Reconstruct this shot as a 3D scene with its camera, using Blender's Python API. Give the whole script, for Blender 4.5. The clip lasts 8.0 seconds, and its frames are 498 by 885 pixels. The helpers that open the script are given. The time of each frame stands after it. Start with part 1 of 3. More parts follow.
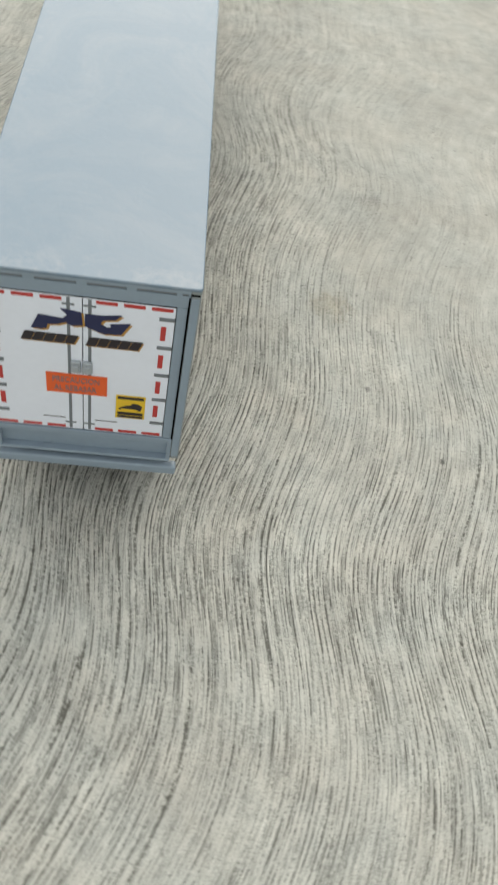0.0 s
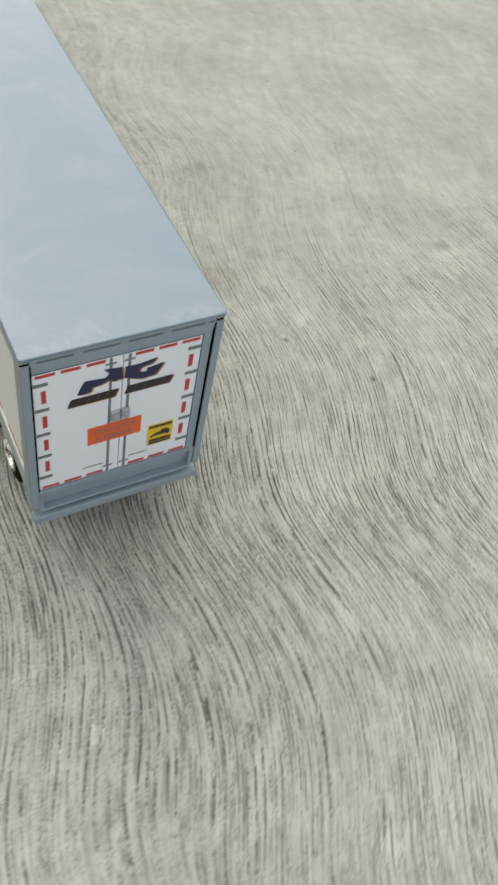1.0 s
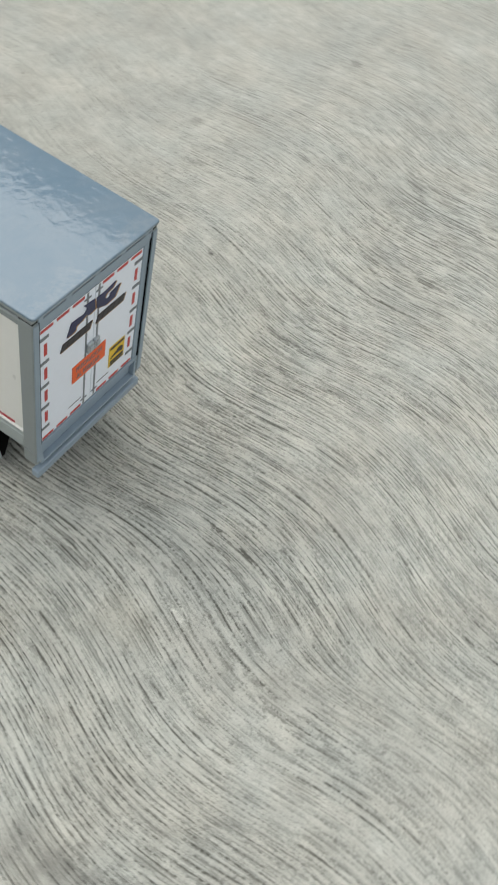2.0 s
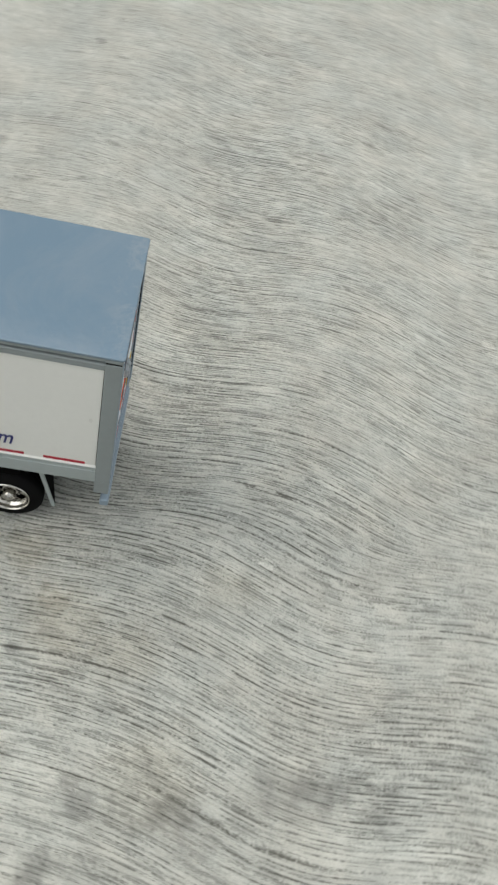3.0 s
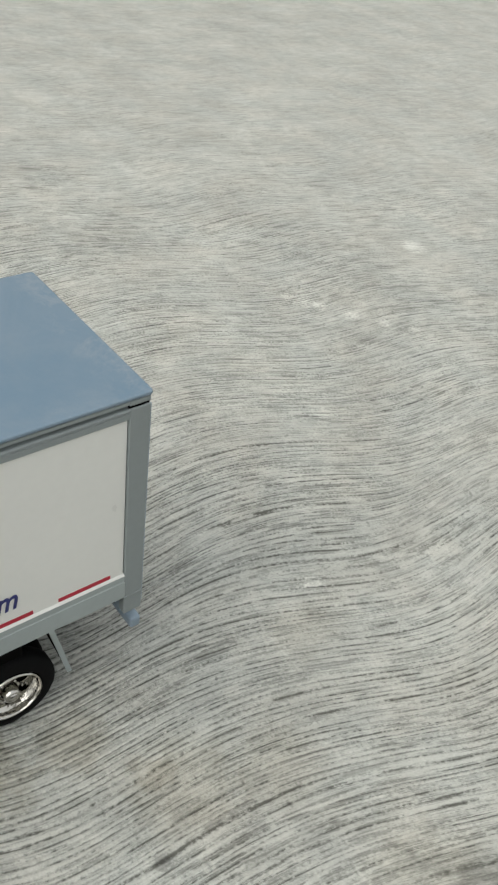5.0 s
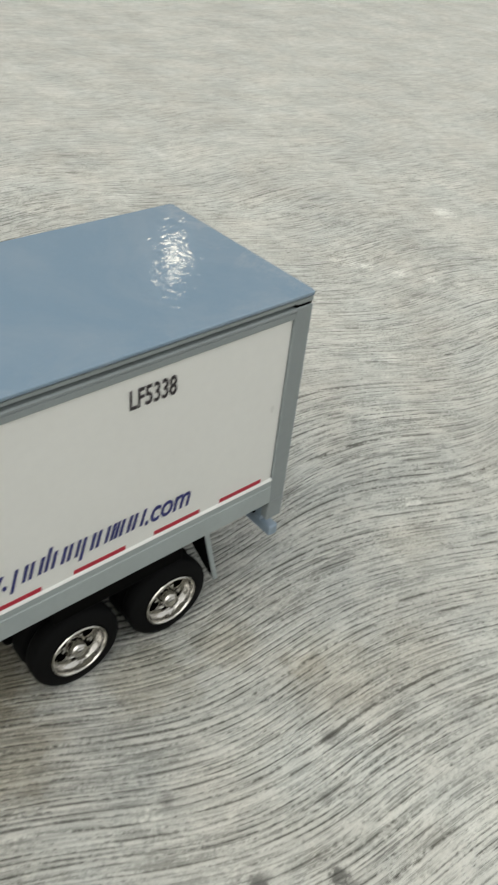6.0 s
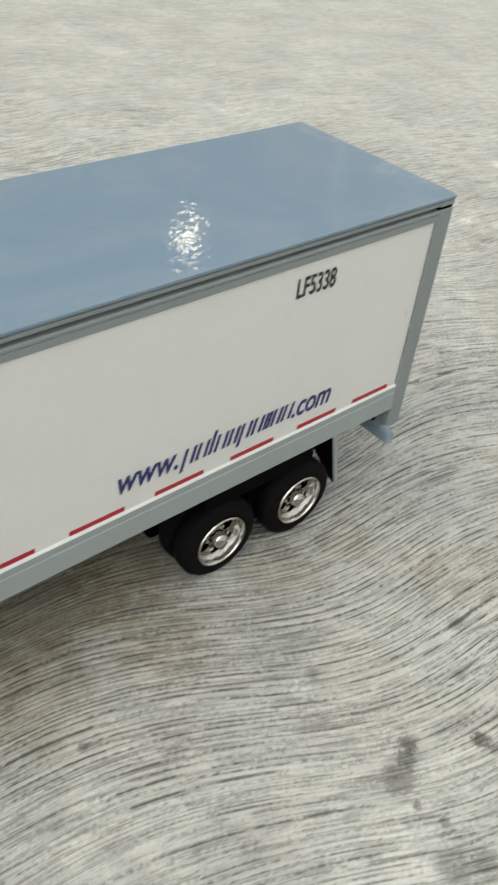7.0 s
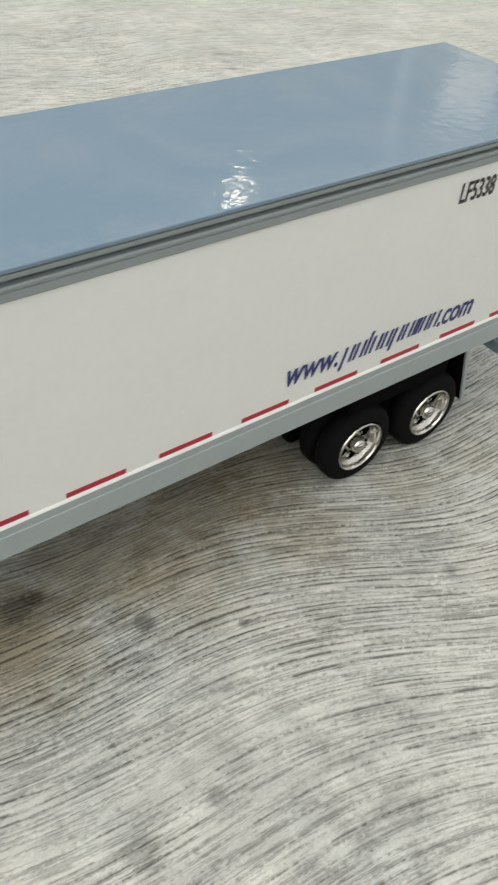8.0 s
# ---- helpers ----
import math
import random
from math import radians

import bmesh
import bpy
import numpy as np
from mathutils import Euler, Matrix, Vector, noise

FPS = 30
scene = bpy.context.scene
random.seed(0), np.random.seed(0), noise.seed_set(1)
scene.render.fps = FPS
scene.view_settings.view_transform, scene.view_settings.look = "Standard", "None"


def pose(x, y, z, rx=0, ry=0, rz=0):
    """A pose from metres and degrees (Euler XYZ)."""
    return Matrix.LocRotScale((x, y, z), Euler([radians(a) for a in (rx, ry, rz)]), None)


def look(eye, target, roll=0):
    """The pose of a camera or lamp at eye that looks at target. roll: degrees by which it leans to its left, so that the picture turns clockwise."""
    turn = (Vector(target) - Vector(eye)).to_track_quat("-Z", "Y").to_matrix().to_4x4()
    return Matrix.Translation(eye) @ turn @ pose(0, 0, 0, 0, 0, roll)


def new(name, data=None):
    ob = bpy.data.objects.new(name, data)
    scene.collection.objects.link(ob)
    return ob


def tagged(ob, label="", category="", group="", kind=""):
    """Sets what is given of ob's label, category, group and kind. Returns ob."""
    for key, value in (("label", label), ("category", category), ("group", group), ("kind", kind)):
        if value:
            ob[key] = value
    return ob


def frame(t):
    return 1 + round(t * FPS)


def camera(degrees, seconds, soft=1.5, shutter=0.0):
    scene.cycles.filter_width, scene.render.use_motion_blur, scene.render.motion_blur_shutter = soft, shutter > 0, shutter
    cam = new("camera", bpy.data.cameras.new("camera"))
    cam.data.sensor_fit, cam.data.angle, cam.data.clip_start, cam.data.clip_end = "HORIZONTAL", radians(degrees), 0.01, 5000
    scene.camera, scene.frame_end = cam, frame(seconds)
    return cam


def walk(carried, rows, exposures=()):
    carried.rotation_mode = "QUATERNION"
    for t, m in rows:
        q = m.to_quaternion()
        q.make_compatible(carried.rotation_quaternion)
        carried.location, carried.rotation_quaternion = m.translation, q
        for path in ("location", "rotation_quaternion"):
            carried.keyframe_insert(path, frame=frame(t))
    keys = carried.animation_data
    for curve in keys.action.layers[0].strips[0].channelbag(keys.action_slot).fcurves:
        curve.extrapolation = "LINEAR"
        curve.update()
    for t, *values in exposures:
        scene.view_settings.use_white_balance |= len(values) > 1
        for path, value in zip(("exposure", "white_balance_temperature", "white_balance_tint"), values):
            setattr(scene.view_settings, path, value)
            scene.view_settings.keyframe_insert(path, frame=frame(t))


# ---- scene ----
cam = camera(33.7, 8.0, soft=2.1, shutter=0.4)
PATH = [
    (0, (0.02684, -0.21203, 0.33206), (0.05110, -0.09121, 0.17454), 14.53),
    (0.5, (-0.02218, -0.19580, 0.34682), (0.02630, -0.08477, 0.18769), 14.13),
    (1, (-0.08556, -0.19319, 0.36026), (-0.00956, -0.09734, 0.20203), 15.09),
    (1.2, (-0.12090, -0.20228, 0.36270), (-0.03372, -0.11652, 0.20445), 15.71),
    (2.3, (-0.2166, -0.1141, 0.3772), (-0.0966, -0.0956, 0.2182), 19.2),
    (2.5, (-0.2266, -0.0888, 0.3769), (-0.1039, -0.0822, 0.2192), 19.5),
    (3, (-0.2756, -0.0138, 0.3918), (-0.1512, -0.0387, 0.2372), 18.4),
    (3.5, (-0.2381, 0.0246, 0.3789), (-0.121, -0.03, 0.2262), 18.0),
    (4, (-0.2287, 0.063, 0.3513), (-0.1165, -0.0138, 0.2047), 16.3),
    (4.2, (-0.2301, 0.0857, 0.3482), (-0.1174, 0.0027, 0.2053), 14.4),
    (5.3, (-0.2019, 0.125, 0.2695), (-0.0882, 0.0152, 0.1469), 7.6),
    (5.5, (-0.202, 0.1431, 0.2682), (-0.0887, 0.0325, 0.146), 7.2),
    (6, (-0.2041, 0.1832, 0.2646), (-0.0918, 0.0727, 0.1414), 6.8),
    (6.5, (-0.204, 0.213, 0.2553), (-0.0926, 0.103, 0.1308), 6.8),
    (7, (-0.1991, 0.2405, 0.2467), (-0.0879, 0.1324, 0.1204), 6.7),
    (7.5, (-0.1977, 0.2655, 0.237), (-0.0862, 0.1626, 0.1067), 6.4),
    (8, (-0.1963, 0.2889, 0.2348), (-0.0834, 0.1907, 0.1021), 6.0),
]
walk(cam, [(t, look(eye, target, roll)) for t, eye, target, roll in PATH],
     exposures=((0, 0.18, 6640, 9.5), (1.0, 0.10, 6580, 9.5), (2.5, 0.10, 6420, 10), (3.0, 0.07, 6420, 10), (4.2, 0.07, 6420, 10), (5.3, 0.09, 6480, 10),
                (6.0, 0.17, 6540, 10), (7.0, 0.29, 6560, 10.3), (8.0, 0.35, 6560, 10.5)))

# ---- world, sun, exposure ----
SUN_AZ, SUN_EL = 80.0, 50.0
world = bpy.data.worlds.new("sky")
scene.world = world
world.use_nodes = True
wn = world.node_tree
sky = wn.nodes.new("ShaderNodeTexSky")
sky.sky_type, sky.sun_disc = "NISHITA", False
sky.sun_elevation, sky.sun_rotation = radians(SUN_EL), radians(90 - SUN_AZ)
sky.air_density, sky.dust_density, sky.ozone_density = 1.0, 6.0, 1.0
# thin even cloud over the sky
cloud = wn.nodes.new("ShaderNodeMix")
cloud.data_type = "RGBA"
cloud.inputs["Factor"].default_value = 0.8
cloud.inputs["B"].default_value = (6.36, 6.42, 6.17, 1)
wn.links.new(sky.outputs[0], cloud.inputs["A"])
wn.nodes["Background"].inputs["Strength"].default_value = 0.148
wn.links.new(cloud.outputs["Result"], wn.nodes["Background"].inputs["Color"])

sun = new("sun", bpy.data.lights.new("sun", "SUN"))
sun.data.energy, sun.data.angle, sun.data.color = 1.42, radians(72), (0.975, 0.98, 0.93)
sun_dir = Vector((math.cos(radians(SUN_EL)) * math.cos(radians(SUN_AZ)), math.cos(radians(SUN_EL)) * math.sin(radians(SUN_AZ)), math.sin(radians(SUN_EL))))
sun.matrix_world = look(sun_dir * 5, (0, 0, 0))

# two unseen lamps added as far windows, low behind the trailer, mirrored by the glossy roof
def add_glint_lamp(azimuth, elevation, wide, high, energy):
    lamp = new("window_light", bpy.data.lights.new("window_light", "AREA"))
    lamp.data.shape, lamp.data.size, lamp.data.size_y, lamp.data.energy, lamp.data.color = "RECTANGLE", wide, high, energy, (1.0, 0.90, 0.68)
    away = 3.72 / math.cos(radians(azimuth))
    at = Vector((3.72, away * math.sin(radians(azimuth)), 0.1376 + away * math.tan(radians(elevation))))
    lamp.matrix_world = look(at, (0, 0, 0.1376))
    return at


LIT = [(add_glint_lamp(-37.0, 26.0, 0.12, 0.12, 0.36), 0.2), (add_glint_lamp(-52.0, 17.0, 0.5, 0.45, 0.35), 0.6)]


# ---- materials ----
def material(name, color, rough=0.5, metal=0.0, grain=0.0, scale=200.0, bump=0.0, spread=0.0):
    """A principled material with noise at two scales in its colour, gloss and relief."""
    mat = bpy.data.materials.new(name)
    mat.use_nodes = True
    nt = mat.node_tree
    bsdf = nt.nodes["Principled BSDF"]
    bsdf.inputs["Base Color"].default_value = (*color, 1)
    bsdf.inputs["Roughness"].default_value, bsdf.inputs["Metallic"].default_value = rough, metal
    if grain or bump or spread:
        co = nt.nodes.new("ShaderNodeTexCoord")
        fine, wide = nt.nodes.new("ShaderNodeTexNoise"), nt.nodes.new("ShaderNodeTexNoise")
        fine.inputs["Scale"].default_value, wide.inputs["Scale"].default_value = scale * 6, scale
        fine.inputs["Detail"].default_value, wide.inputs["Detail"].default_value = 3, 4
        for n in (fine, wide):
            nt.links.new(co.outputs["Object"], n.inputs["Vector"])
        both = nt.nodes.new("ShaderNodeMath")
        both.operation = "ADD"
        nt.links.new(fine.outputs["Fac"], both.inputs[0])
        nt.links.new(wide.outputs["Fac"], both.inputs[1])
        if grain:
            ramp = nt.nodes.new("ShaderNodeMapRange")
            ramp.inputs["From Min"].default_value, ramp.inputs["From Max"].default_value = 0.6, 1.4
            ramp.inputs["To Min"].default_value, ramp.inputs["To Max"].default_value = 1 - grain, 1 + grain
            mul = nt.nodes.new("ShaderNodeVectorMath")
            mul.operation = "SCALE"
            mul.inputs[0].default_value = color
            nt.links.new(both.outputs[0], ramp.inputs["Value"])
            nt.links.new(ramp.outputs[0], mul.inputs["Scale"])
            nt.links.new(mul.outputs[0], bsdf.inputs["Base Color"])
        if spread:
            ramp = nt.nodes.new("ShaderNodeMapRange")
            ramp.inputs["From Min"].default_value, ramp.inputs["From Max"].default_value = 0.6, 1.4
            ramp.inputs["To Min"].default_value, ramp.inputs["To Max"].default_value = max(0.02, rough - spread), rough + spread
            nt.links.new(both.outputs[0], ramp.inputs["Value"])
            nt.links.new(ramp.outputs[0], bsdf.inputs["Roughness"])
        if bump:
            bp = nt.nodes.new("ShaderNodeBump")
            bp.inputs["Strength"].default_value, bp.inputs["Distance"].default_value = 1.0, bump
            nt.links.new(both.outputs[0], bp.inputs["Height"])
            nt.links.new(bp.outputs[0], bsdf.inputs["Normal"])
    return mat


GREY = material("grey_plastic", (0.250, 0.282, 0.285), 0.38, grain=0.05, scale=60, bump=0.00002, spread=0.06)
# the grey for rearward parts, with the blue of skylight put into its colour
REAR_TINTED = material("sky_tinted_grey_plastic", (0.255, 0.325, 0.392), 0.36, grain=0.05, scale=60, bump=0.00002, spread=0.06)
RAIL = material("light_grey_plastic", (0.335, 0.378, 0.378), 0.36, grain=0.05, scale=60, bump=0.00002, spread=0.06)
ROOF = material("roof_plastic", (0.145, 0.219, 0.292), 0.04)
WHITE = material("white_panel", (0.775, 0.778, 0.745), 0.32, grain=0.02, scale=50, bump=0.000008, spread=0.05)
DOORWHITE = material("white_door", (0.81, 0.86, 0.95), 0.35, grain=0.02, scale=60, bump=0.000008, spread=0.05)
BLACK = material("black_plastic", (0.0025, 0.0025, 0.0026), 0.8, grain=0.1, scale=120, bump=0.00002, spread=0.05)
RUBBER = material("tyre_rubber", (0.0070, 0.0071, 0.0073), 0.7, grain=0.15, scale=150, bump=0.00003, spread=0.08)
CHROME = material("chrome", (0.52, 0.505, 0.47), 0.03, 1.0, grain=0.04, scale=55, bump=0.00030, spread=0.02)
RED = material("red_decal", (0.42, 0.008, 0.03), 0.4, grain=0.06, scale=200, spread=0.05)
DOORRED = material("red_door_tape", (0.50, 0.04, 0.035), 0.4, grain=0.06, scale=200, spread=0.05)
ORANGE = material("orange_sticker", (0.80, 0.12, 0.02), 0.4, grain=0.04, scale=200, spread=0.05)
YELLOW = material("yellow_sticker", (0.78, 0.52, 0.02), 0.4, grain=0.04, scale=200, spread=0.05)
BLUE = material("blue_ink", (0.020, 0.024, 0.15), 0.4, grain=0.05, scale=200, spread=0.05)
NAVY = material("navy_ink", (0.012, 0.017, 0.075), 0.4, grain=0.05, scale=200, spread=0.05)
GOLD = material("gold_ink", (0.45, 0.24, 0.05), 0.4, grain=0.05, scale=200, spread=0.05)
INK = material("black_ink", (0.019, 0.013, 0.018), 0.4, grain=0.05, scale=200, spread=0.05)
RODGREY = material("rod_grey_print", (0.17, 0.19, 0.21), 0.42, grain=0.06, scale=200, spread=0.05)
for dull in (BLACK, RUBBER):
    dull.node_tree.nodes["Principled BSDF"].inputs["Specular IOR Level"].default_value = 0.05
ROOF.node_tree.nodes["Principled BSDF"].inputs["Specular IOR Level"].default_value = 0.7
# smudges and the shallow ripples of the cast roof sheet
rn = ROOF.node_tree
place = rn.nodes.new("ShaderNodeTexCoord")
smudge = rn.nodes.new("ShaderNodeTexNoise")
smudge.inputs["Scale"].default_value, smudge.inputs["Detail"].default_value, smudge.inputs["Distortion"].default_value = 26.0, 5.0, 0.8
haze = rn.nodes.new("ShaderNodeMapRange")
haze.inputs["From Min"].default_value, haze.inputs["From Max"].default_value = 0.48, 0.80
haze.inputs["To Min"].default_value, haze.inputs["To Max"].default_value = 0.025, 0.10
rn.links.new(place.outputs["Object"], smudge.inputs["Vector"])
rn.links.new(smudge.outputs["Fac"], haze.inputs["Value"])
rn.links.new(haze.outputs[0], rn.nodes["Principled BSDF"].inputs["Roughness"])
ripple = rn.nodes.new("ShaderNodeTexNoise")
ripple.inputs["Scale"].default_value, ripple.inputs["Detail"].default_value, ripple.inputs["Distortion"].default_value = 190.0, 3.5, 0.6
dent = rn.nodes.new("ShaderNodeBump")
dent.inputs["Strength"].default_value, dent.inputs["Distance"].default_value = 1.0, 0.00011
rn.links.new(place.outputs["Object"], ripple.inputs["Vector"])
rn.links.new(ripple.outputs["Fac"], dent.inputs["Height"])
rn.links.new(dent.outputs[0], rn.nodes["Principled BSDF"].inputs["Normal"])
# pale wisps of thin dust, which also paint grey reflections into the roof's colour
wisp, pale_film, paled = rn.nodes.new("ShaderNodeTexNoise"), rn.nodes.new("ShaderNodeMapRange"), rn.nodes.new("ShaderNodeMix")
wisp.inputs["Scale"].default_value, wisp.inputs["Detail"].default_value, wisp.inputs["Roughness"].default_value, wisp.inputs["Distortion"].default_value = 16.0, 6.0, 0.62, 1.2
pale_film.inputs["From Min"].default_value, pale_film.inputs["From Max"].default_value = 0.42, 0.78
pale_film.inputs["To Min"].default_value, pale_film.inputs["To Max"].default_value = 0.0, 0.27
paled.data_type = "RGBA"
paled.inputs["A"].default_value, paled.inputs["B"].default_value = (0.145, 0.219, 0.292, 1), (0.36, 0.38, 0.390, 1)
rn.links.new(place.outputs["Object"], wisp.inputs["Vector"])
rn.links.new(wisp.outputs["Fac"], pale_film.inputs["Value"])
# and pale scuffs that also paint the highlight along the rear edge and the left one
where, scuff_sheen = rn.nodes.new("ShaderNodeSeparateXYZ"), rn.nodes.new("ShaderNodeTexNoise")
scuff_sheen.inputs["Scale"].default_value, scuff_sheen.inputs["Detail"].default_value, scuff_sheen.inputs["Roughness"].default_value, scuff_sheen.inputs["Distortion"].default_value = 85.0, 6.0, 0.72, 0.2
rn.links.new(place.outputs["Object"], where.inputs[0])
rn.links.new(place.outputs["Object"], scuff_sheen.inputs["Vector"])
sheen_mask = rn.nodes.new("ShaderNodeMapRange")
sheen_mask.inputs["From Min"].default_value, sheen_mask.inputs["From Max"].default_value = 0.42, 0.74
rn.links.new(scuff_sheen.outputs["Fac"], sheen_mask.inputs["Value"])
total = pale_film.outputs[0]
for axis, start, stop, depth in (("Y", 0.003, 0.016, 0.50), ("X", -0.038, -0.024, 0.24)):
    brink, spot, both = rn.nodes.new("ShaderNodeMapRange"), rn.nodes.new("ShaderNodeMath"), rn.nodes.new("ShaderNodeMath")
    brink.inputs["From Min"].default_value, brink.inputs["From Max"].default_value = start, stop
    brink.inputs["To Min"].default_value, brink.inputs["To Max"].default_value = depth, 0.0
    spot.operation, both.operation = "MULTIPLY", "MAXIMUM"
    rn.links.new(where.outputs[axis], brink.inputs["Value"])
    rn.links.new(brink.outputs[0], spot.inputs[0])
    rn.links.new(sheen_mask.outputs[0], spot.inputs[1])
    rn.links.new(total, both.inputs[0])
    rn.links.new(spot.outputs[0], both.inputs[1])
    total = both.outputs[0]
rn.links.new(total, paled.inputs["Factor"])
rn.links.new(paled.outputs["Result"], rn.nodes["Principled BSDF"].inputs["Base Color"])
SILVER = material("silver_paint", (0.42, 0.46, 0.49), 0.35, 0.4, grain=0.25, scale=400, bump=0.00003, spread=0.1)


# ---- building helpers ----
def part(name, bm, mat, parent=None, label=""):
    """Links a bmesh as one mesh object under a thing or a part."""
    me = bpy.data.meshes.new(name)
    bmesh.ops.recalc_face_normals(bm, faces=bm.faces)
    bm.to_mesh(me)
    bm.free()
    me.materials.append(mat)
    ob = new(name, me)
    ob.parent = parent
    return tagged(ob, label=label)


def smooth(ob, angle=12):
    ob.data.polygons.foreach_set("use_smooth", [True] * len(ob.data.polygons))
    ob.data.set_sharp_from_angle(angle=radians(angle))
    return ob


def add_box(bm, lo, hi, bevel=0.0, segments=2):
    made = bmesh.ops.create_cube(bm, size=1.0)["verts"]
    for v in made:
        v.co = Vector([lo[i] + (v.co[i] + 0.5) * (hi[i] - lo[i]) for i in range(3)])
    if bevel:
        edges = list({e for v in made for e in v.link_edges})
        bmesh.ops.bevel(bm, geom=edges, offset=bevel, segments=segments, profile=0.5, affect="EDGES")
    return bm


def box(lo, hi, bevel=0.0, segments=2):
    return add_box(bmesh.new(), lo, hi, bevel, segments)


def extrude_profile(points, axis, a, b):
    """A closed outline in the plane across axis ('x', 'y', 'z'), drawn out from a to b."""
    bm = bmesh.new()

    def at(p, s):
        return {"x": (s, p[0], p[1]), "y": (p[0], s, p[1]), "z": (p[0], p[1], s)}[axis]
    n = len(points)
    one = [bm.verts.new(at(p, a)) for p in points]
    two = [bm.verts.new(at(p, b)) for p in points]
    bm.faces.new(one)
    bm.faces.new(two[::-1])
    for i in range(n):
        bm.faces.new((one[i], one[(i + 1) % n], two[(i + 1) % n], two[i]))
    return bm


def lathe(profile, steps=64, bm=None, closed=False):
    """Turns a profile of (x, radius) round the x axis."""
    bm = bm or bmesh.new()
    rings = []
    for x, r in profile:
        rings.append([bm.verts.new((x, r * math.cos(2 * math.pi * k / steps), r * math.sin(2 * math.pi * k / steps))) for k in range(steps)])
    pairs = list(zip(rings, rings[1:])) + ([(rings[-1], rings[0])] if closed else [])
    for one, two in pairs:
        for k in range(steps):
            bm.faces.new((one[k], one[(k + 1) % steps], two[(k + 1) % steps], two[k]))
    return bm


def slab(points, lift, m):
    """A flat outline of (a, b), given a thickness, laid in the plane that the matrix m names."""
    bm = extrude_profile(points, "z", 0.0, lift)
    bmesh.ops.transform(bm, matrix=m, verts=bm.verts)
    return bm


def lettering(name, text, height, width, m, mat, parent, shear=0.0, label="", bold=0.0):
    """Words as thin raised ink: cap height and whole width in metres, from the lower left corner of m."""
    cu = bpy.data.curves.new(name, "FONT")
    cu.body, cu.extrude, cu.shear, cu.offset = text, 0.02, shear, bold
    ob = new(name, cu)
    bpy.context.view_layer.update()
    me = bpy.data.meshes.new_from_object(ob.evaluated_get(bpy.context.evaluated_depsgraph_get()))
    bpy.data.objects.remove(ob)
    bpy.data.curves.remove(cu)
    co = np.empty(len(me.vertices) * 3)
    me.vertices.foreach_get("co", co)
    co = co.reshape(-1, 3)
    lo, hi = co.min(0), co.max(0)
    co[:, 0] = (co[:, 0] - lo[0]) * width / (hi[0] - lo[0])
    co[:, 1] = co[:, 1] * height / 0.729
    co[:, 2] = (co[:, 2] + 0.02) * 0.004
    co = co @ np.array(m.to_3x3()).T + np.array(m.translation)
    me.vertices.foreach_set("co", co.ravel())
    me.update()
    me.materials.clear()
    me.materials.append(mat)
    made = new(name, me)
    made.parent = parent
    return tagged(made, label=label)


def side_plane(y, z):
    """Left side of the trailer: across the plane runs backwards, up is up, out is -x."""
    return Matrix(((0, 0, -1, -HW + 0.00085), (-1, 0, 0, y), (0, 1, 0, z), (0, 0, 0, 1)))


def rear_plane(x, z, y=0.0):
    return Matrix(((1, 0, 0, x), (0, 0, -1, y), (0, 1, 0, z), (0, 0, 0, 1)))


# ---- ground: broomed concrete, one sheet ----
# the broom swung from side to side: how far aslant its strokes run, every 30 mm along y
SWING_FIRST, SWING_STEP = -0.56, 0.03
SWING = np.array((0.207, 0.191, 0.172, 0.149, 0.172, 0.219, 0.330, 0.414, 0.144, -0.043, -0.002, 0.223, 0.602, 0.542, 0.373, 0.161, -0.010, -0.019, 0.308, 0.514, 0.344, 0.131, -0.113, -0.116, -0.041, 0.159, 0.317, 0.345, 0.048, -0.207, -0.120, 0.169, 0.426, 0.416, 0.141, -0.094, -0.112, -0.051, 0.004))
# two passes lie side by side, and the swing of the one lags behind the other's
LAG_X = (-0.22, -0.16, -0.12, -0.08, -0.04, 0.0, 0.04, 0.08, 0.13, 0.18, 0.24, 0.30, 0.40, 0.50)
LAG = (-0.108, -0.105, -0.105, -0.097, -0.088, -0.033, -0.020, -0.013, -0.001, 0.012, 0.029, 0.004, 0.012, 0.048)
# slow drift of the strokes' direction over the yard, by x and y
DRIFT_X, DRIFT_Y = (-0.20, -0.08, 0.04, 0.18, 0.35), (-0.36, -0.22, -0.10, 0.02, 0.14, 0.28)
DRIFT = np.array(((0.029, 0.121, -0.229, 0.090, 0.046, 0.272), (0.018, -0.062, -0.129, 0.014, 0.167, 0.205), (0.031, 0.067, -0.108, -0.137, 0.150, -0.100), (0.029, 0.014, -0.167, -0.014, 0.150, 0.092), (0.004, -0.097, -0.074, -0.033, -0.126, 0.113)))


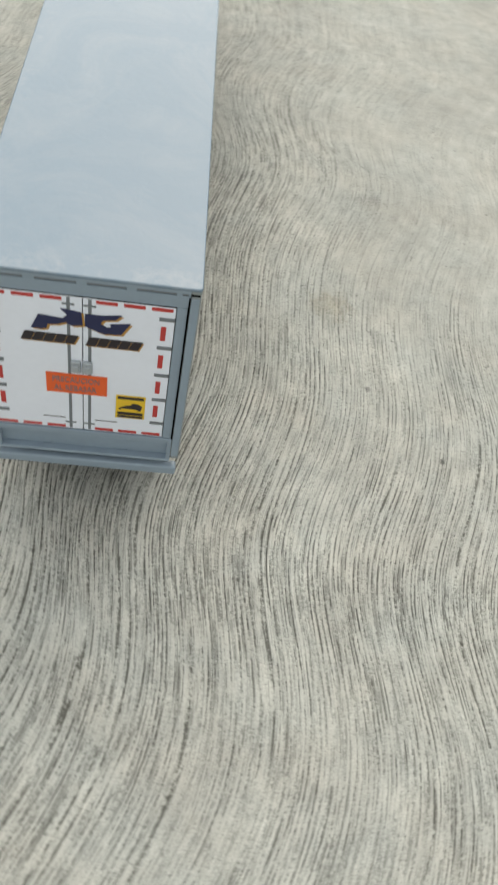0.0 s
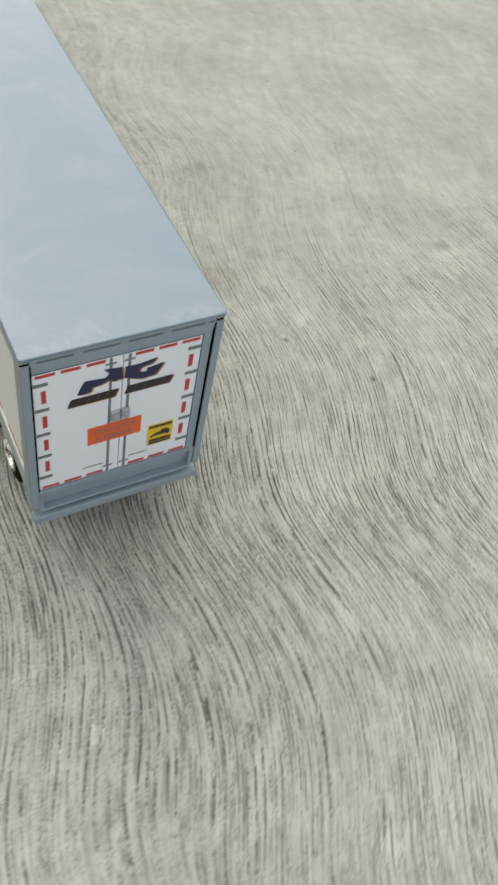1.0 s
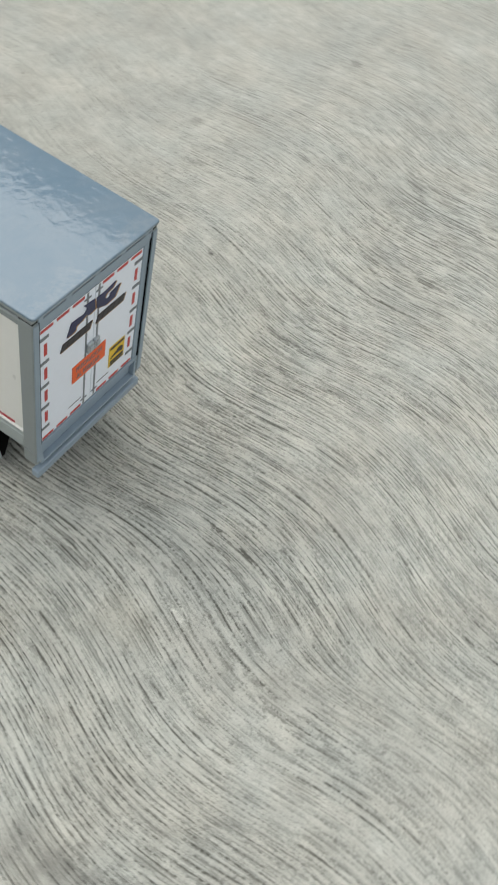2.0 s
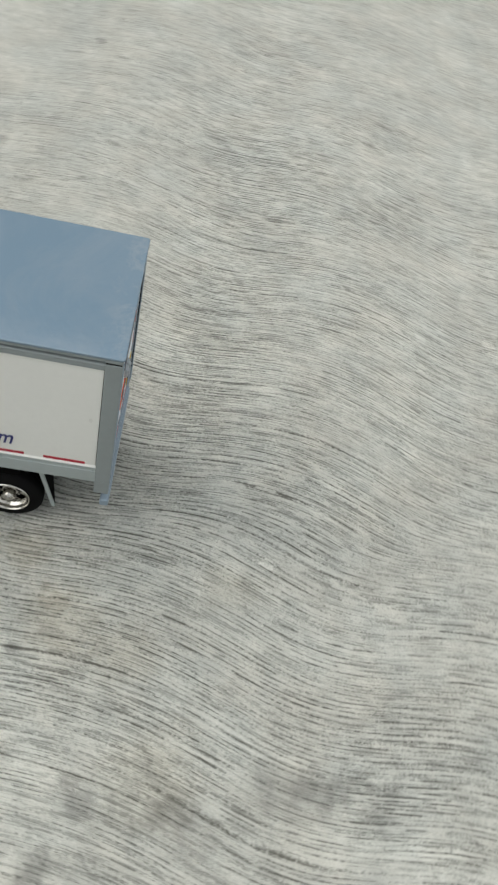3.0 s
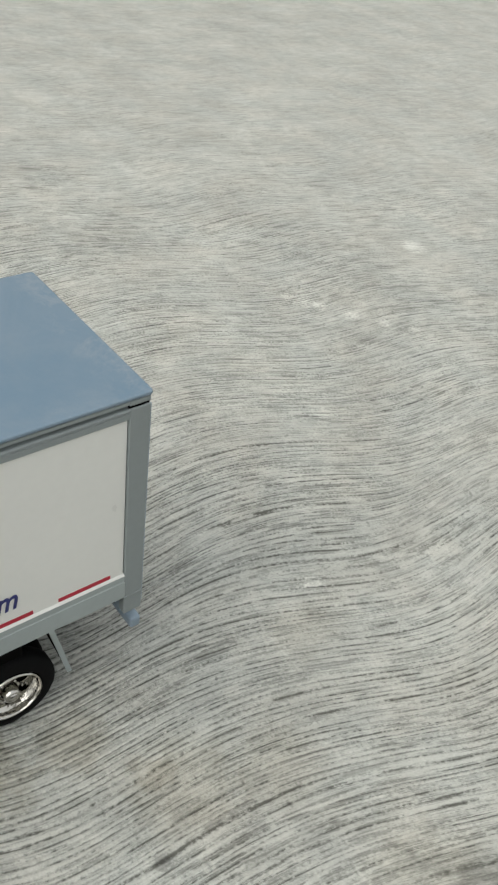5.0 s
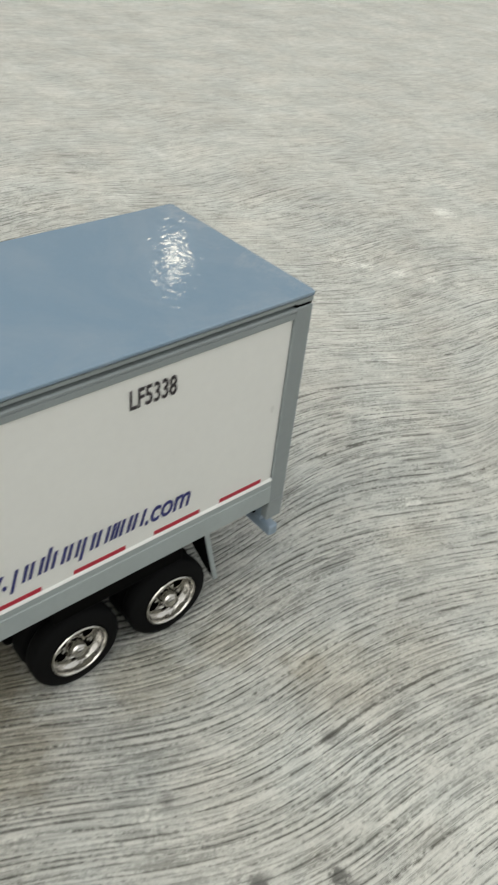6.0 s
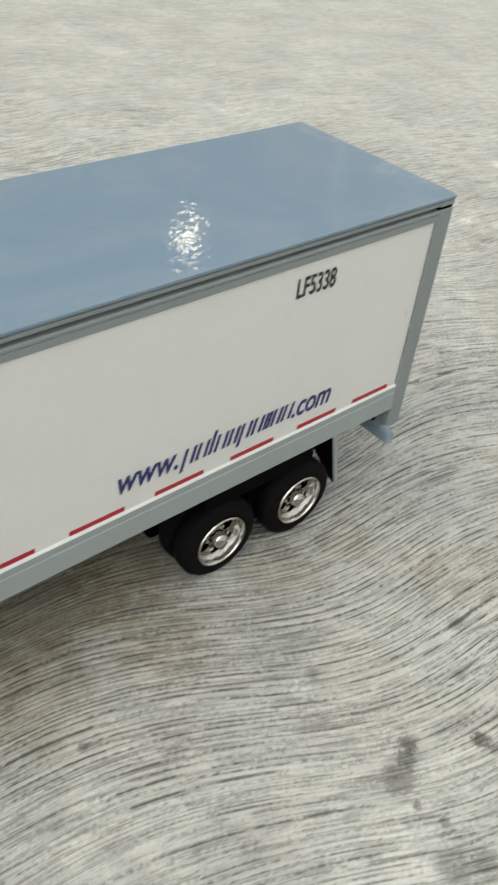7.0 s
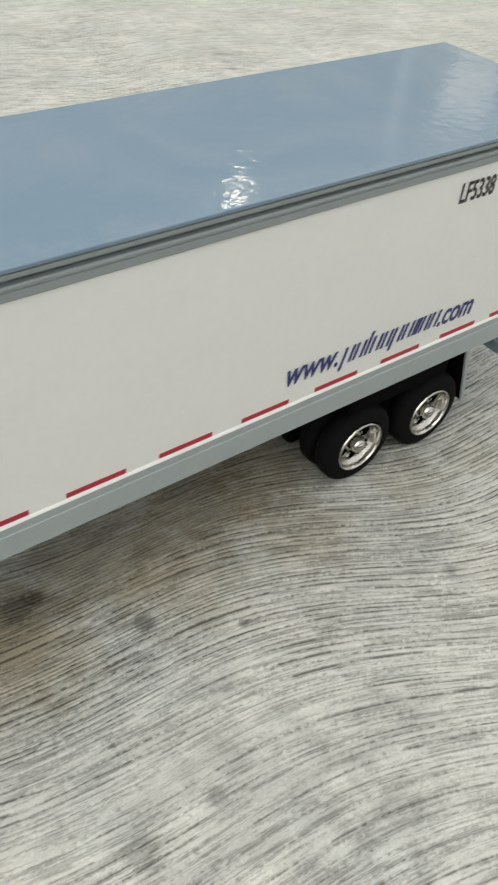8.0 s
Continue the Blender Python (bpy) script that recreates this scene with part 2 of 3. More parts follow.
def slant(x, y):
    """dx/dy of the strokes at x, y."""
    lag = np.interp(x, LAG_X, LAG)
    p = np.clip((y + lag - SWING_FIRST) / SWING_STEP, 1, len(SWING) - 2.001)
    i = p.astype(int)
    f = p - i
    s = ((1 - f) ** 3 * SWING[i - 1] + (3 * f ** 3 - 6 * f ** 2 + 4) * SWING[i] + (-3 * f ** 3 + 3 * f ** 2 + 3 * f + 1) * SWING[i + 1]
         + f ** 3 * SWING[np.minimum(i + 2, len(SWING) - 1)]) / 6
    px, py = np.interp(x, DRIFT_X, range(5)), np.interp(y, DRIFT_Y, range(6))
    i, j = np.minimum(px.astype(int), 3), np.minimum(py.astype(int), 4)
    f, g = px - i, py - j
    near = (1 - f) * (1 - g) * DRIFT[i, j] + f * (1 - g) * DRIFT[i + 1, j] + (1 - f) * g * DRIFT[i, j + 1] + f * g * DRIFT[i + 1, j + 1]
    far = np.clip((np.abs(y - 0.03) - 0.47) / 0.08, 0, 1)
    return (s + near) * (1 - far) + far * (0.14 + 0.26 * np.sin(2 * math.pi * (y + lag + 0.55 * np.sin(1.3 * x)) / 0.20))


def sweep(u, v):
    """Where each groove u runs along v: follows the strokes from y = 0 both ways."""
    gx = np.empty((len(u), len(v)))
    start = int(np.argmin(np.abs(v)))
    gx[:, start] = u
    for way in (1, -1):
        x, k = u.copy(), start
        while 0 <= k + way < len(v):
            span = v[k + way] - v[k]
            steps = max(1, int(math.ceil(abs(span) / 0.004))) if abs(span) < 0.1 else 1
            for n in range(steps):
                y = v[k] + span * (n + 0.5) / steps
                x = x + span / steps * slant(x, np.full_like(x, y)) * (1.0 if abs(span) < 0.1 else 0.0)
            k += way
            gx[:, k] = x
    return gx


def wave_noise(u, v, cell, seed):
    """Smooth noise over the grid of u and v: random values on a coarse grid with cells of the given size, eased between."""
    rng = np.random.default_rng(seed)
    steps = []
    for c, size in ((u, cell[0]), (v, cell[1])):
        p = (c - c.min()) / size
        i = p.astype(int)
        f = p - i
        steps.append((i, f * f * (3 - 2 * f)))
    (i, f), (j, g) = steps
    a = rng.random((i.max() + 2, j.max() + 2))
    rows = a[i] * (1 - f)[:, None] + a[i + 1] * f[:, None]
    return rows[:, j] * (1 - g) + rows[:, j + 1] * g


def build_ground():
    fine_u = np.concatenate((np.arange(-0.48, -0.26, 0.0008), np.arange(-0.26, 0.36, 0.00033), np.arange(0.36, 1.25, 0.0008)))
    fine_v = np.concatenate((np.arange(-1.1, -0.36, 0.011), np.arange(-0.36, 0.33, 0.0045), np.arange(0.33, 1.1, 0.012)))
    u = np.concatenate(([-60, -8, -2, -0.8], fine_u, [1.8, 3, 10, 60]))
    v = np.concatenate(([-60, -8, -2], fine_v, [1.4, 3, 10, 60]))
    nu, nv = len(u), len(v)
    fu, fv = nu - 8, nv - 7
    worn = wave_noise(fine_u, fine_v, (0.035, 0.05), 7) * 0.5 + wave_noise(fine_u, fine_v, (0.009, 0.022), 8) * 0.5
    drift = 2.0 * wave_noise(fine_u, fine_v, (0.008, 0.20), 1) + 0.9 * wave_noise(fine_u, fine_v, (0.005, 0.08), 2) + 0.16 * wave_noise(fine_u, fine_v, (0.0035, 0.012), 5)
    teeth = 0.5 + 0.5 * np.cos(2 * math.pi * (fine_u[:, None] / 0.0024 + drift))
    small = 0.5 + 0.5 * np.cos(2 * math.pi * (fine_u[:, None] / 0.0015 + 1.7 * drift + 3.0))
    strong = np.clip(1.7 * wave_noise(fine_u, fine_v, (0.0024, 0.050), 3) - 0.30, 0, 1)
    h = teeth ** 3.2 * (0.42 + 0.60 * strong) + 0.45 * small ** 3.6 * (1 - strong)
    # worn down far from the trailer, and where feet have passed on its right
    near = np.exp(-np.maximum(0, np.hypot(fine_u[:, None] - 0.06, fine_v[None, :] + 0.06) - 0.34) / 0.30)
    tread = np.clip((fine_u[:, None] - 0.02) / 0.10, 0, 1) * np.clip((fine_v[None, :] + 0.03) / 0.22, 0, 1)
    # and trodden smooth along its left side and behind it
    aside = np.clip((-fine_u[:, None] - 0.105) / 0.085, 0, 1) + 0.75 * np.clip((-fine_v[None, :] - 0.07) / 0.09, 0, 1) * np.clip((fine_u[:, None] + 0.09) / 0.06, 0, 1)
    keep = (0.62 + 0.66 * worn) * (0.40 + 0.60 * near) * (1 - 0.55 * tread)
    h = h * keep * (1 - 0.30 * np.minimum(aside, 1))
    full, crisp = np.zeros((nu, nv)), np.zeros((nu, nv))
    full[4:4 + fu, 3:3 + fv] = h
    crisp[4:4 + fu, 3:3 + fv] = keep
    gx = sweep(u, v)
    gx[:3], gx[-3:] = u[:3, None], u[-3:, None]
    gy = np.repeat(v[None, :], nu, 0)
    low = -full * 0.00062
    co = np.stack([gx, gy, low], -1).reshape(-1, 3)
    idx = np.arange(nu * nv).reshape(nu, nv)
    quads = np.stack([idx[:-1, :-1], idx[1:, :-1], idx[1:, 1:], idx[:-1, 1:]], -1).reshape(-1, 4)
    me = bpy.data.meshes.new("ground")
    me.vertices.add(len(co))
    me.vertices.foreach_set("co", co.ravel())
    me.loops.add(quads.size)
    me.loops.foreach_set("vertex_index", quads.ravel().astype(np.int32))
    me.polygons.add(len(quads))
    me.polygons.foreach_set("loop_start", np.arange(0, quads.size, 4, dtype=np.int32))
    me.polygons.foreach_set("use_smooth", np.ones(len(quads), bool))
    me.update(calc_edges=True)
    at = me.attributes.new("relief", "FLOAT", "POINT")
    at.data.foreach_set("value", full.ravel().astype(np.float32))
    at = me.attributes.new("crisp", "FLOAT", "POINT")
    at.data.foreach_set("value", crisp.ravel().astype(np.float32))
    flow = me.attributes.new("flow", "FLOAT_VECTOR", "POINT")
    fl = np.stack([np.repeat(u[:, None], nv, 1), gy, np.zeros_like(gy)], -1).reshape(-1, 3)
    flow.data.foreach_set("vector", fl.ravel().astype(np.float32))
    me.validate()
    return new("ground", me)


SPOTS = ((-0.1372, 0.0914, 0.003, 0.42), (-0.1343, 0.0871, 0.0026, 0.42), (-0.1499, 0.1007, 0.0014, 0.45), (-0.1586, 0.0976, 0.0016, 0.42), (-0.1477, 0.0651, 0.0028, 0.42),
          (-0.1744, 0.0969, 0.004, 0.35), (-0.0214, 0.2275, 0.003, 0.5), (-0.0517, 0.2011, 0.0032, 0.5), (-0.0701, 0.1729, 0.0016, 0.4), (-0.1142, 0.2155, 0.0028, 0.35),
          (-0.0946, 0.0936, 0.0022, 0.3), (-0.1693, -0.0061, 0.004, 0.25), (0.1445, 0.0879, 0.0016, 0.36), (0.1815, 0.0423, 0.0015, 0.5), (0.0947, 0.1721, 0.0022, 0.22))
STAINS = ((-0.1404, 0.0984, 0.0052, 0.42), (-0.1686, 0.1052, 0.005, 0.3), (-0.0225, 0.2343, 0.005, 0.5), (-0.1150, 0.2417, 0.0042, 0.28), (-0.1372, 0.1797, 0.012, 0.1),
          (-0.1788, -0.0544, 0.0075, 0.13), (-0.1866, -0.0661, 0.0075, 0.13), (-0.1787, -0.0126, 0.006, 0.28), (-0.1655, -0.1496, 0.01, 0.1), (-0.1619, -0.1171, 0.011, 0.2),
          (-0.2057, 0.0018, 0.01, 0.25), (-0.1758, -0.0547, 0.012, 0.12), (-0.148, 0.176, 0.012, 0.12), (-0.165, -0.156, 0.012, 0.09), (0.481, 0.087, 0.0046, 0.25),
          (0.299, 0.135, 0.0046, 0.2))

# further blotches, and pale smears of cement (below nought)
MOTTLES = ((-0.1476, 0.0652, 0.0026, 0.4), (-0.1634, 0.0640, 0.0036, 0.34), (-0.1528, 0.0641, 0.002, 0.3), (-0.1336, 0.0858, 0.003, 0.3), (-0.1269, 0.0505, 0.002, 0.25),
           (0.1697, -0.2511, 0.004, -0.24), (0.1484, -0.2639, 0.004, -0.24), (0.1276, -0.2765, 0.004, -0.24), (0.1100, -0.2904, 0.004, -0.24), (0.0926, -0.3041, 0.004, -0.2),
           (0.1885, -0.3989, 0.009, -0.2), (-0.0435, -0.0912, 0.004, -0.14), (-0.1633, -0.0984, 0.008, 0.12), (-0.1691, -0.1147, 0.008, 0.14), (-0.1598, -0.1312, 0.006, 0.12),
           (-0.1785, -0.0472, 0.006, 0.12), (0.1867, -0.4010, 0.008, -0.2), (0.1589, -0.2566, 0.006, -0.16), (-0.0626, -0.0555, 0.004, -0.12), (-0.1112, 0.0326, 0.003, 0.35),
           (-0.0970, 0.1022, 0.003, -0.18), (-0.1468, 0.1750, 0.009, 0.08),
           (-0.1690, -0.0400, 0.015, 0.10), (-0.1600, -0.1050, 0.014, 0.10), (-0.1550, -0.1320, 0.013, 0.09), (-0.0900, 0.0200, 0.012, 0.08),
           (-0.1250, 0.2100, 0.030, 0.11), (-0.1500, 0.1500, 0.026, 0.06), (-0.1950, -0.0200, 0.030, 0.09))

# brown dust, and brown shade painted along and under the trailer: x, y, radius, depth
DUST_SHADE = ((-0.050, 0.070, 0.016, 0.5), (-0.048, 0.130, 0.018, 0.6), (-0.044, 0.180, 0.020, 0.6), (-0.042, 0.240, 0.022, 0.7), (-0.040, 0.310, 0.024, 0.7), (-0.036, 0.380, 0.03, 0.6),
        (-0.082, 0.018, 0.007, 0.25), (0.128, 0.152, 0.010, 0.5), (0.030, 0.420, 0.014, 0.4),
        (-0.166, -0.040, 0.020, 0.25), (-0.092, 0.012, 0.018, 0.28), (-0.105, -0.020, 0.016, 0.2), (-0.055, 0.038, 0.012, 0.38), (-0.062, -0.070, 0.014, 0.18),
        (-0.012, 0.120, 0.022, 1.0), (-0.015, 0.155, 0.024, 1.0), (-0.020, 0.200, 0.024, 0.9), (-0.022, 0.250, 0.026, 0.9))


def concrete():
    mat = bpy.data.materials.new("broomed_concrete")
    mat.use_nodes = True
    nt = mat.node_tree
    bsdf = nt.nodes["Principled BSDF"]
    link = nt.links.new

    def node(kind, **inputs):
        n = nt.nodes.new(kind)
        for k, val in inputs.items():
            n.inputs[k.replace("_", " ")].default_value = val
        return n

    def attribute(name):
        n = nt.nodes.new("ShaderNodeAttribute")
        n.attribute_name = name
        return n
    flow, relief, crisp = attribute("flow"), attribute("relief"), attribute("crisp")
    geo = nt.nodes.new("ShaderNodeNewGeometry")
    # the strokes crumble: they waver by fractions of a millimetre
    crumb = node("ShaderNodeTexNoise", Scale=600.0, Detail=4.0, Roughness=0.68)
    link(geo.outputs["Position"], crumb.inputs["Vector"])
    waver = nt.nodes.new("ShaderNodeVectorMath")
    waver.operation = "MULTIPLY_ADD"
    link(crumb.outputs["Color"], waver.inputs[0])
    waver.inputs[1].default_value = (0.0013, 0.0, 0.0)
    link(flow.outputs["Vector"], waver.inputs[2])
    stretch = node("ShaderNodeMapping", Scale=(480, 52, 1))
    link(waver.outputs[0], stretch.inputs["Vector"])
    streak = node("ShaderNodeTexNoise", Scale=1.0, Detail=4.0, Roughness=0.7)
    link(stretch.outputs[0], streak.inputs["Vector"])
    wide = node("ShaderNodeTexNoise", Scale=14.0, Detail=5.0, Roughness=0.6)
    speck = node("ShaderNodeTexNoise", Scale=1300.0, Detail=3.0, Roughness=0.7)
    mid = node("ShaderNodeTexNoise", Scale=90.0, Detail=4.0, Roughness=0.6)
    for n in (wide, speck, mid):
        link(geo.outputs["Position"], n.inputs["Vector"])
    # grooves are coloured dark, for dirt and for their own thin shadows, broken here and there
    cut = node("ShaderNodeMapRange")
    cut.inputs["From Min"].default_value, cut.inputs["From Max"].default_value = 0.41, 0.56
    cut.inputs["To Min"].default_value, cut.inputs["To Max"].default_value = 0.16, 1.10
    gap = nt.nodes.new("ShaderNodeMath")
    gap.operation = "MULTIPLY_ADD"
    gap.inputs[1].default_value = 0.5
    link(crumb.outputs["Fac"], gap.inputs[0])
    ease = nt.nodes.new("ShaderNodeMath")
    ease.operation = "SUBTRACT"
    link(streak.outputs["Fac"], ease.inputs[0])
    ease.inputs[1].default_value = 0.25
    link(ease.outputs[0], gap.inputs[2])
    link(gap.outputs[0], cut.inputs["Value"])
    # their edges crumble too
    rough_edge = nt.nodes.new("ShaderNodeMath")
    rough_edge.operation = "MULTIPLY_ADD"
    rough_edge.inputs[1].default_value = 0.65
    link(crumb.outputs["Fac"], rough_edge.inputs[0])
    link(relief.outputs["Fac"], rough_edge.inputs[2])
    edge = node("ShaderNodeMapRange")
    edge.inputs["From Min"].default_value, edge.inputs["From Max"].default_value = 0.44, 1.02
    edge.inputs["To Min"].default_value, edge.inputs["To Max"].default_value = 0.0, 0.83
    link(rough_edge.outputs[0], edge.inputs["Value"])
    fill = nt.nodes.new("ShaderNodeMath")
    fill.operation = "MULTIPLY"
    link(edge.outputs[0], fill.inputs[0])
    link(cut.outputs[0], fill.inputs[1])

    # hairline creases between the grooves
    def creases(scale, seed, thin, depth):
        shift = node("ShaderNodeMapping", Scale=scale, Location=(seed, seed * 1.7, 0))
        link(waver.outputs[0], shift.inputs["Vector"])
        lines = node("ShaderNodeTexNoise", Scale=1.0, Detail=2.0, Roughness=0.55)
        link(shift.outputs[0], lines.inputs["Vector"])
        off = nt.nodes.new("ShaderNodeMath")
        off.operation = "SUBTRACT"
        link(lines.outputs["Fac"], off.inputs[0])
        off.inputs[1].default_value = 0.5
        size = nt.nodes.new("ShaderNodeMath")
        size.operation = "ABSOLUTE"
        link(off.outputs[0], size.inputs[0])
        line = node("ShaderNodeMapRange")
        line.inputs["From Min"].default_value, line.inputs["From Max"].default_value = 0.0, thin
        line.inputs["To Min"].default_value, line.inputs["To Max"].default_value = depth, 0.0
        link(size.outputs[0], line.inputs["Value"])
        broken = nt.nodes.new("ShaderNodeMath")
        broken.operation = "MULTIPLY"
        link(line.outputs[0], broken.inputs[0])
        link(cut.outputs[0], broken.inputs[1])
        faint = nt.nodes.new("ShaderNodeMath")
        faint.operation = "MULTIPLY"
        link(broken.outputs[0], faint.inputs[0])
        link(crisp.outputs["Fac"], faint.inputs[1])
        return faint.outputs[0]
    for made in (creases((330, 7, 1), 3.1, 0.055, 0.66), creases((800, 20, 1), 9.4, 0.09, 0.52)):
        more = nt.nodes.new("ShaderNodeMath")
        more.operation = "MAXIMUM"
        link(fill.outputs[0], more.inputs[0])
        link(made, more.inputs[1])
        fill = more
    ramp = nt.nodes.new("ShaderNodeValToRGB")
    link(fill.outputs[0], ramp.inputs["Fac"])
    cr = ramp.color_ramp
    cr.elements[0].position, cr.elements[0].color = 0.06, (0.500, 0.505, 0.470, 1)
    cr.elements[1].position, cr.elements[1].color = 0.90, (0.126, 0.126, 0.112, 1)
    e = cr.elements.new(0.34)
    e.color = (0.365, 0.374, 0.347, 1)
    tone = node("ShaderNodeMapRange")
    tone.inputs["From Min"].default_value, tone.inputs["From Max"].default_value = 0.3, 0.7
    tone.inputs["To Min"].default_value, tone.inputs["To Max"].default_value = 0.86, 1.12
    link(wide.outputs["Fac"], tone.inputs["Value"])
    fleck = node("ShaderNodeMapRange")
    fleck.inputs["From Min"].default_value, fleck.inputs["From Max"].default_value = 0.3, 0.7
    fleck.inputs["To Min"].default_value, fleck.inputs["To Max"].default_value = 0.86, 1.12
    link(speck.outputs["Fac"], fleck.inputs["Value"])
    patch = node("ShaderNodeMapRange")
    patch.inputs["From Min"].default_value, patch.inputs["From Max"].default_value = 0.3, 0.7
    patch.inputs["To Min"].default_value, patch.inputs["To Max"].default_value = 0.90, 1.09
    link(mid.outputs["Fac"], patch.inputs["Value"])
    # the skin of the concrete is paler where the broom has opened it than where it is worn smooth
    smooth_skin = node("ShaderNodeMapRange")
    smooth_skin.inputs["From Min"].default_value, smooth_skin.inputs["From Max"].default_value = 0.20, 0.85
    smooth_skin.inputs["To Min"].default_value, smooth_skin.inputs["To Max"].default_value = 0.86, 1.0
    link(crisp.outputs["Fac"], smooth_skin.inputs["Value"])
    # damp and dirty spots with ragged edges
    stain = None
    for x, y, r, depth in SPOTS + STAINS + MOTTLES:
        gap = nt.nodes.new("ShaderNodeVectorMath")
        gap.operation = "DISTANCE"
        link(geo.outputs["Position"], gap.inputs[0])
        gap.inputs[1].default_value = (x, y, 0)
        rag = nt.nodes.new("ShaderNodeMath")
        rag.operation = "MULTIPLY_ADD"
        link((crumb if r < 0.009 else mid).outputs["Fac"], rag.inputs[0])
        rag.inputs[1].default_value = r * 3.6
        link(gap.outputs["Value"], rag.inputs[2])
        spot = node("ShaderNodeMapRange")
        spot.interpolation_type = "SMOOTHSTEP"
        spot.inputs["From Min"].default_value, spot.inputs["From Max"].default_value = r * (2.5 if r < 0.009 else 1.9), r * 3.3
        spot.inputs["To Min"].default_value, spot.inputs["To Max"].default_value = 1 - 1.15 * depth, 1.0
        link(rag.outputs[0], spot.inputs["Value"])
        if stain is None:
            stain = spot.outputs[0]
        else:
            mul = nt.nodes.new("ShaderNodeMath")
            mul.operation = "MULTIPLY"
            link(stain, mul.inputs[0])
            link(spot.outputs[0], mul.inputs[1])
            stain = mul.outputs[0]
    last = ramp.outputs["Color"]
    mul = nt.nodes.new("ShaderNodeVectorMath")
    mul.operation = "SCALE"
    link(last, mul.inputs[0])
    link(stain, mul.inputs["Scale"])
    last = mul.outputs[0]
    lane = node("ShaderNodeMapping", Scale=(120, 16, 1))
    link(flow.outputs["Vector"], lane.inputs["Vector"])
    lanes = node("ShaderNodeTexNoise", Scale=1.0, Detail=2.0, Roughness=0.5)
    link(lane.outputs[0], lanes.inputs["Vector"])
    band = node("ShaderNodeMapRange")
    band.inputs["From Min"].default_value, band.inputs["From Max"].default_value = 0.3, 0.7
    band.inputs["To Min"].default_value, band.inputs["To Max"].default_value = 0.94, 1.05
    link(lanes.outputs["Fac"], band.inputs["Value"])
    holes = node("ShaderNodeTexNoise", Scale=230.0, Detail=2.0, Roughness=0.6)
    link(geo.outputs["Position"], holes.inputs["Vector"])
    pit = node("ShaderNodeMapRange")
    pit.inputs["From Min"].default_value, pit.inputs["From Max"].default_value = 0.64, 0.76
    pit.inputs["To Min"].default_value, pit.inputs["To Max"].default_value = 1.0, 0.62
    link(holes.outputs["Fac"], pit.inputs["Value"])
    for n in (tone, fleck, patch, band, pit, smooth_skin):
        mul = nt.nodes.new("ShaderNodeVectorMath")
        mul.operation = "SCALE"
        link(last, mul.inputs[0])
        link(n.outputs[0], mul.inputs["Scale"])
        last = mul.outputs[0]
    # faint warm and cool drifts
    hue = node("ShaderNodeTexNoise", Scale=22.0, Detail=3.0, Roughness=0.6)
    link(geo.outputs["Position"], hue.inputs["Vector"])
    tint = nt.nodes.new("ShaderNodeValToRGB")
    tint.color_ramp.elements[0].position, tint.color_ramp.elements[0].color = 0.36, (0.986, 1.0, 1.0, 1)
    tint.color_ramp.elements[1].position, tint.color_ramp.elements[1].color = 0.66, (1.016, 0.997, 0.972, 1)
    link(hue.outputs["Fac"], tint.inputs["Fac"])
    mul = nt.nodes.new("ShaderNodeVectorMath")
    mul.operation = "MULTIPLY"
    link(last, mul.inputs[0])
    link(tint.outputs["Color"], mul.inputs[1])
    last = mul.outputs[0]
    # multiplies in the dust, and by the trailer its shade as brown colour
    for x, y, rad, depth in DUST_SHADE:
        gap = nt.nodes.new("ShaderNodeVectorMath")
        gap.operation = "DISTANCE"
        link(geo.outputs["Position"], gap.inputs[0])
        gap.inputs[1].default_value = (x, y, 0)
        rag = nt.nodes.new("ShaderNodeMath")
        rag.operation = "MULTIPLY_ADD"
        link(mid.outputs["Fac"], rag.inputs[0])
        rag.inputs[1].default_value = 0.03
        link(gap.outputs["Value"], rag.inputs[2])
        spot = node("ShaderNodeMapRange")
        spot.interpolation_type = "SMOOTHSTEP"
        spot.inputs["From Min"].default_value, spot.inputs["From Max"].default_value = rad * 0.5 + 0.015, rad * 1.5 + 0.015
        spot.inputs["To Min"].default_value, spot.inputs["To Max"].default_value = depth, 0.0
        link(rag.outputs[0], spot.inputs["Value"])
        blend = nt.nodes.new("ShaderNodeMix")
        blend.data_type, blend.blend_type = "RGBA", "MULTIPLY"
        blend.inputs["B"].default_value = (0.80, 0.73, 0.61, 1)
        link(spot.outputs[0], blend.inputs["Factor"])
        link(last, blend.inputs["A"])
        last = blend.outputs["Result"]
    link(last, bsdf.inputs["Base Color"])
    bsdf.inputs["Roughness"].default_value = 0.85
    bsdf.inputs["Specular IOR Level"].default_value = 0.3
    bump = node("ShaderNodeBump", Strength=0.95, Distance=0.0003)
    addh = nt.nodes.new("ShaderNodeMath")
    link(speck.outputs["Fac"], addh.inputs[0])
    link(streak.outputs["Fac"], addh.inputs[1])
    dug = nt.nodes.new("ShaderNodeMath")
    dug.operation = "MULTIPLY_ADD"
    dug.inputs[1].default_value = -0.7
    link(fill.outputs[0], dug.inputs[0])
    link(addh.outputs[0], dug.inputs[2])
    link(dug.outputs[0], bump.inputs["Height"])
    link(bump.outputs[0], bsdf.inputs["Normal"])
    return mat


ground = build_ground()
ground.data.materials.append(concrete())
tagged(ground, "pale grey broom-finished concrete with wavy grooves", "ground", kind="structure")


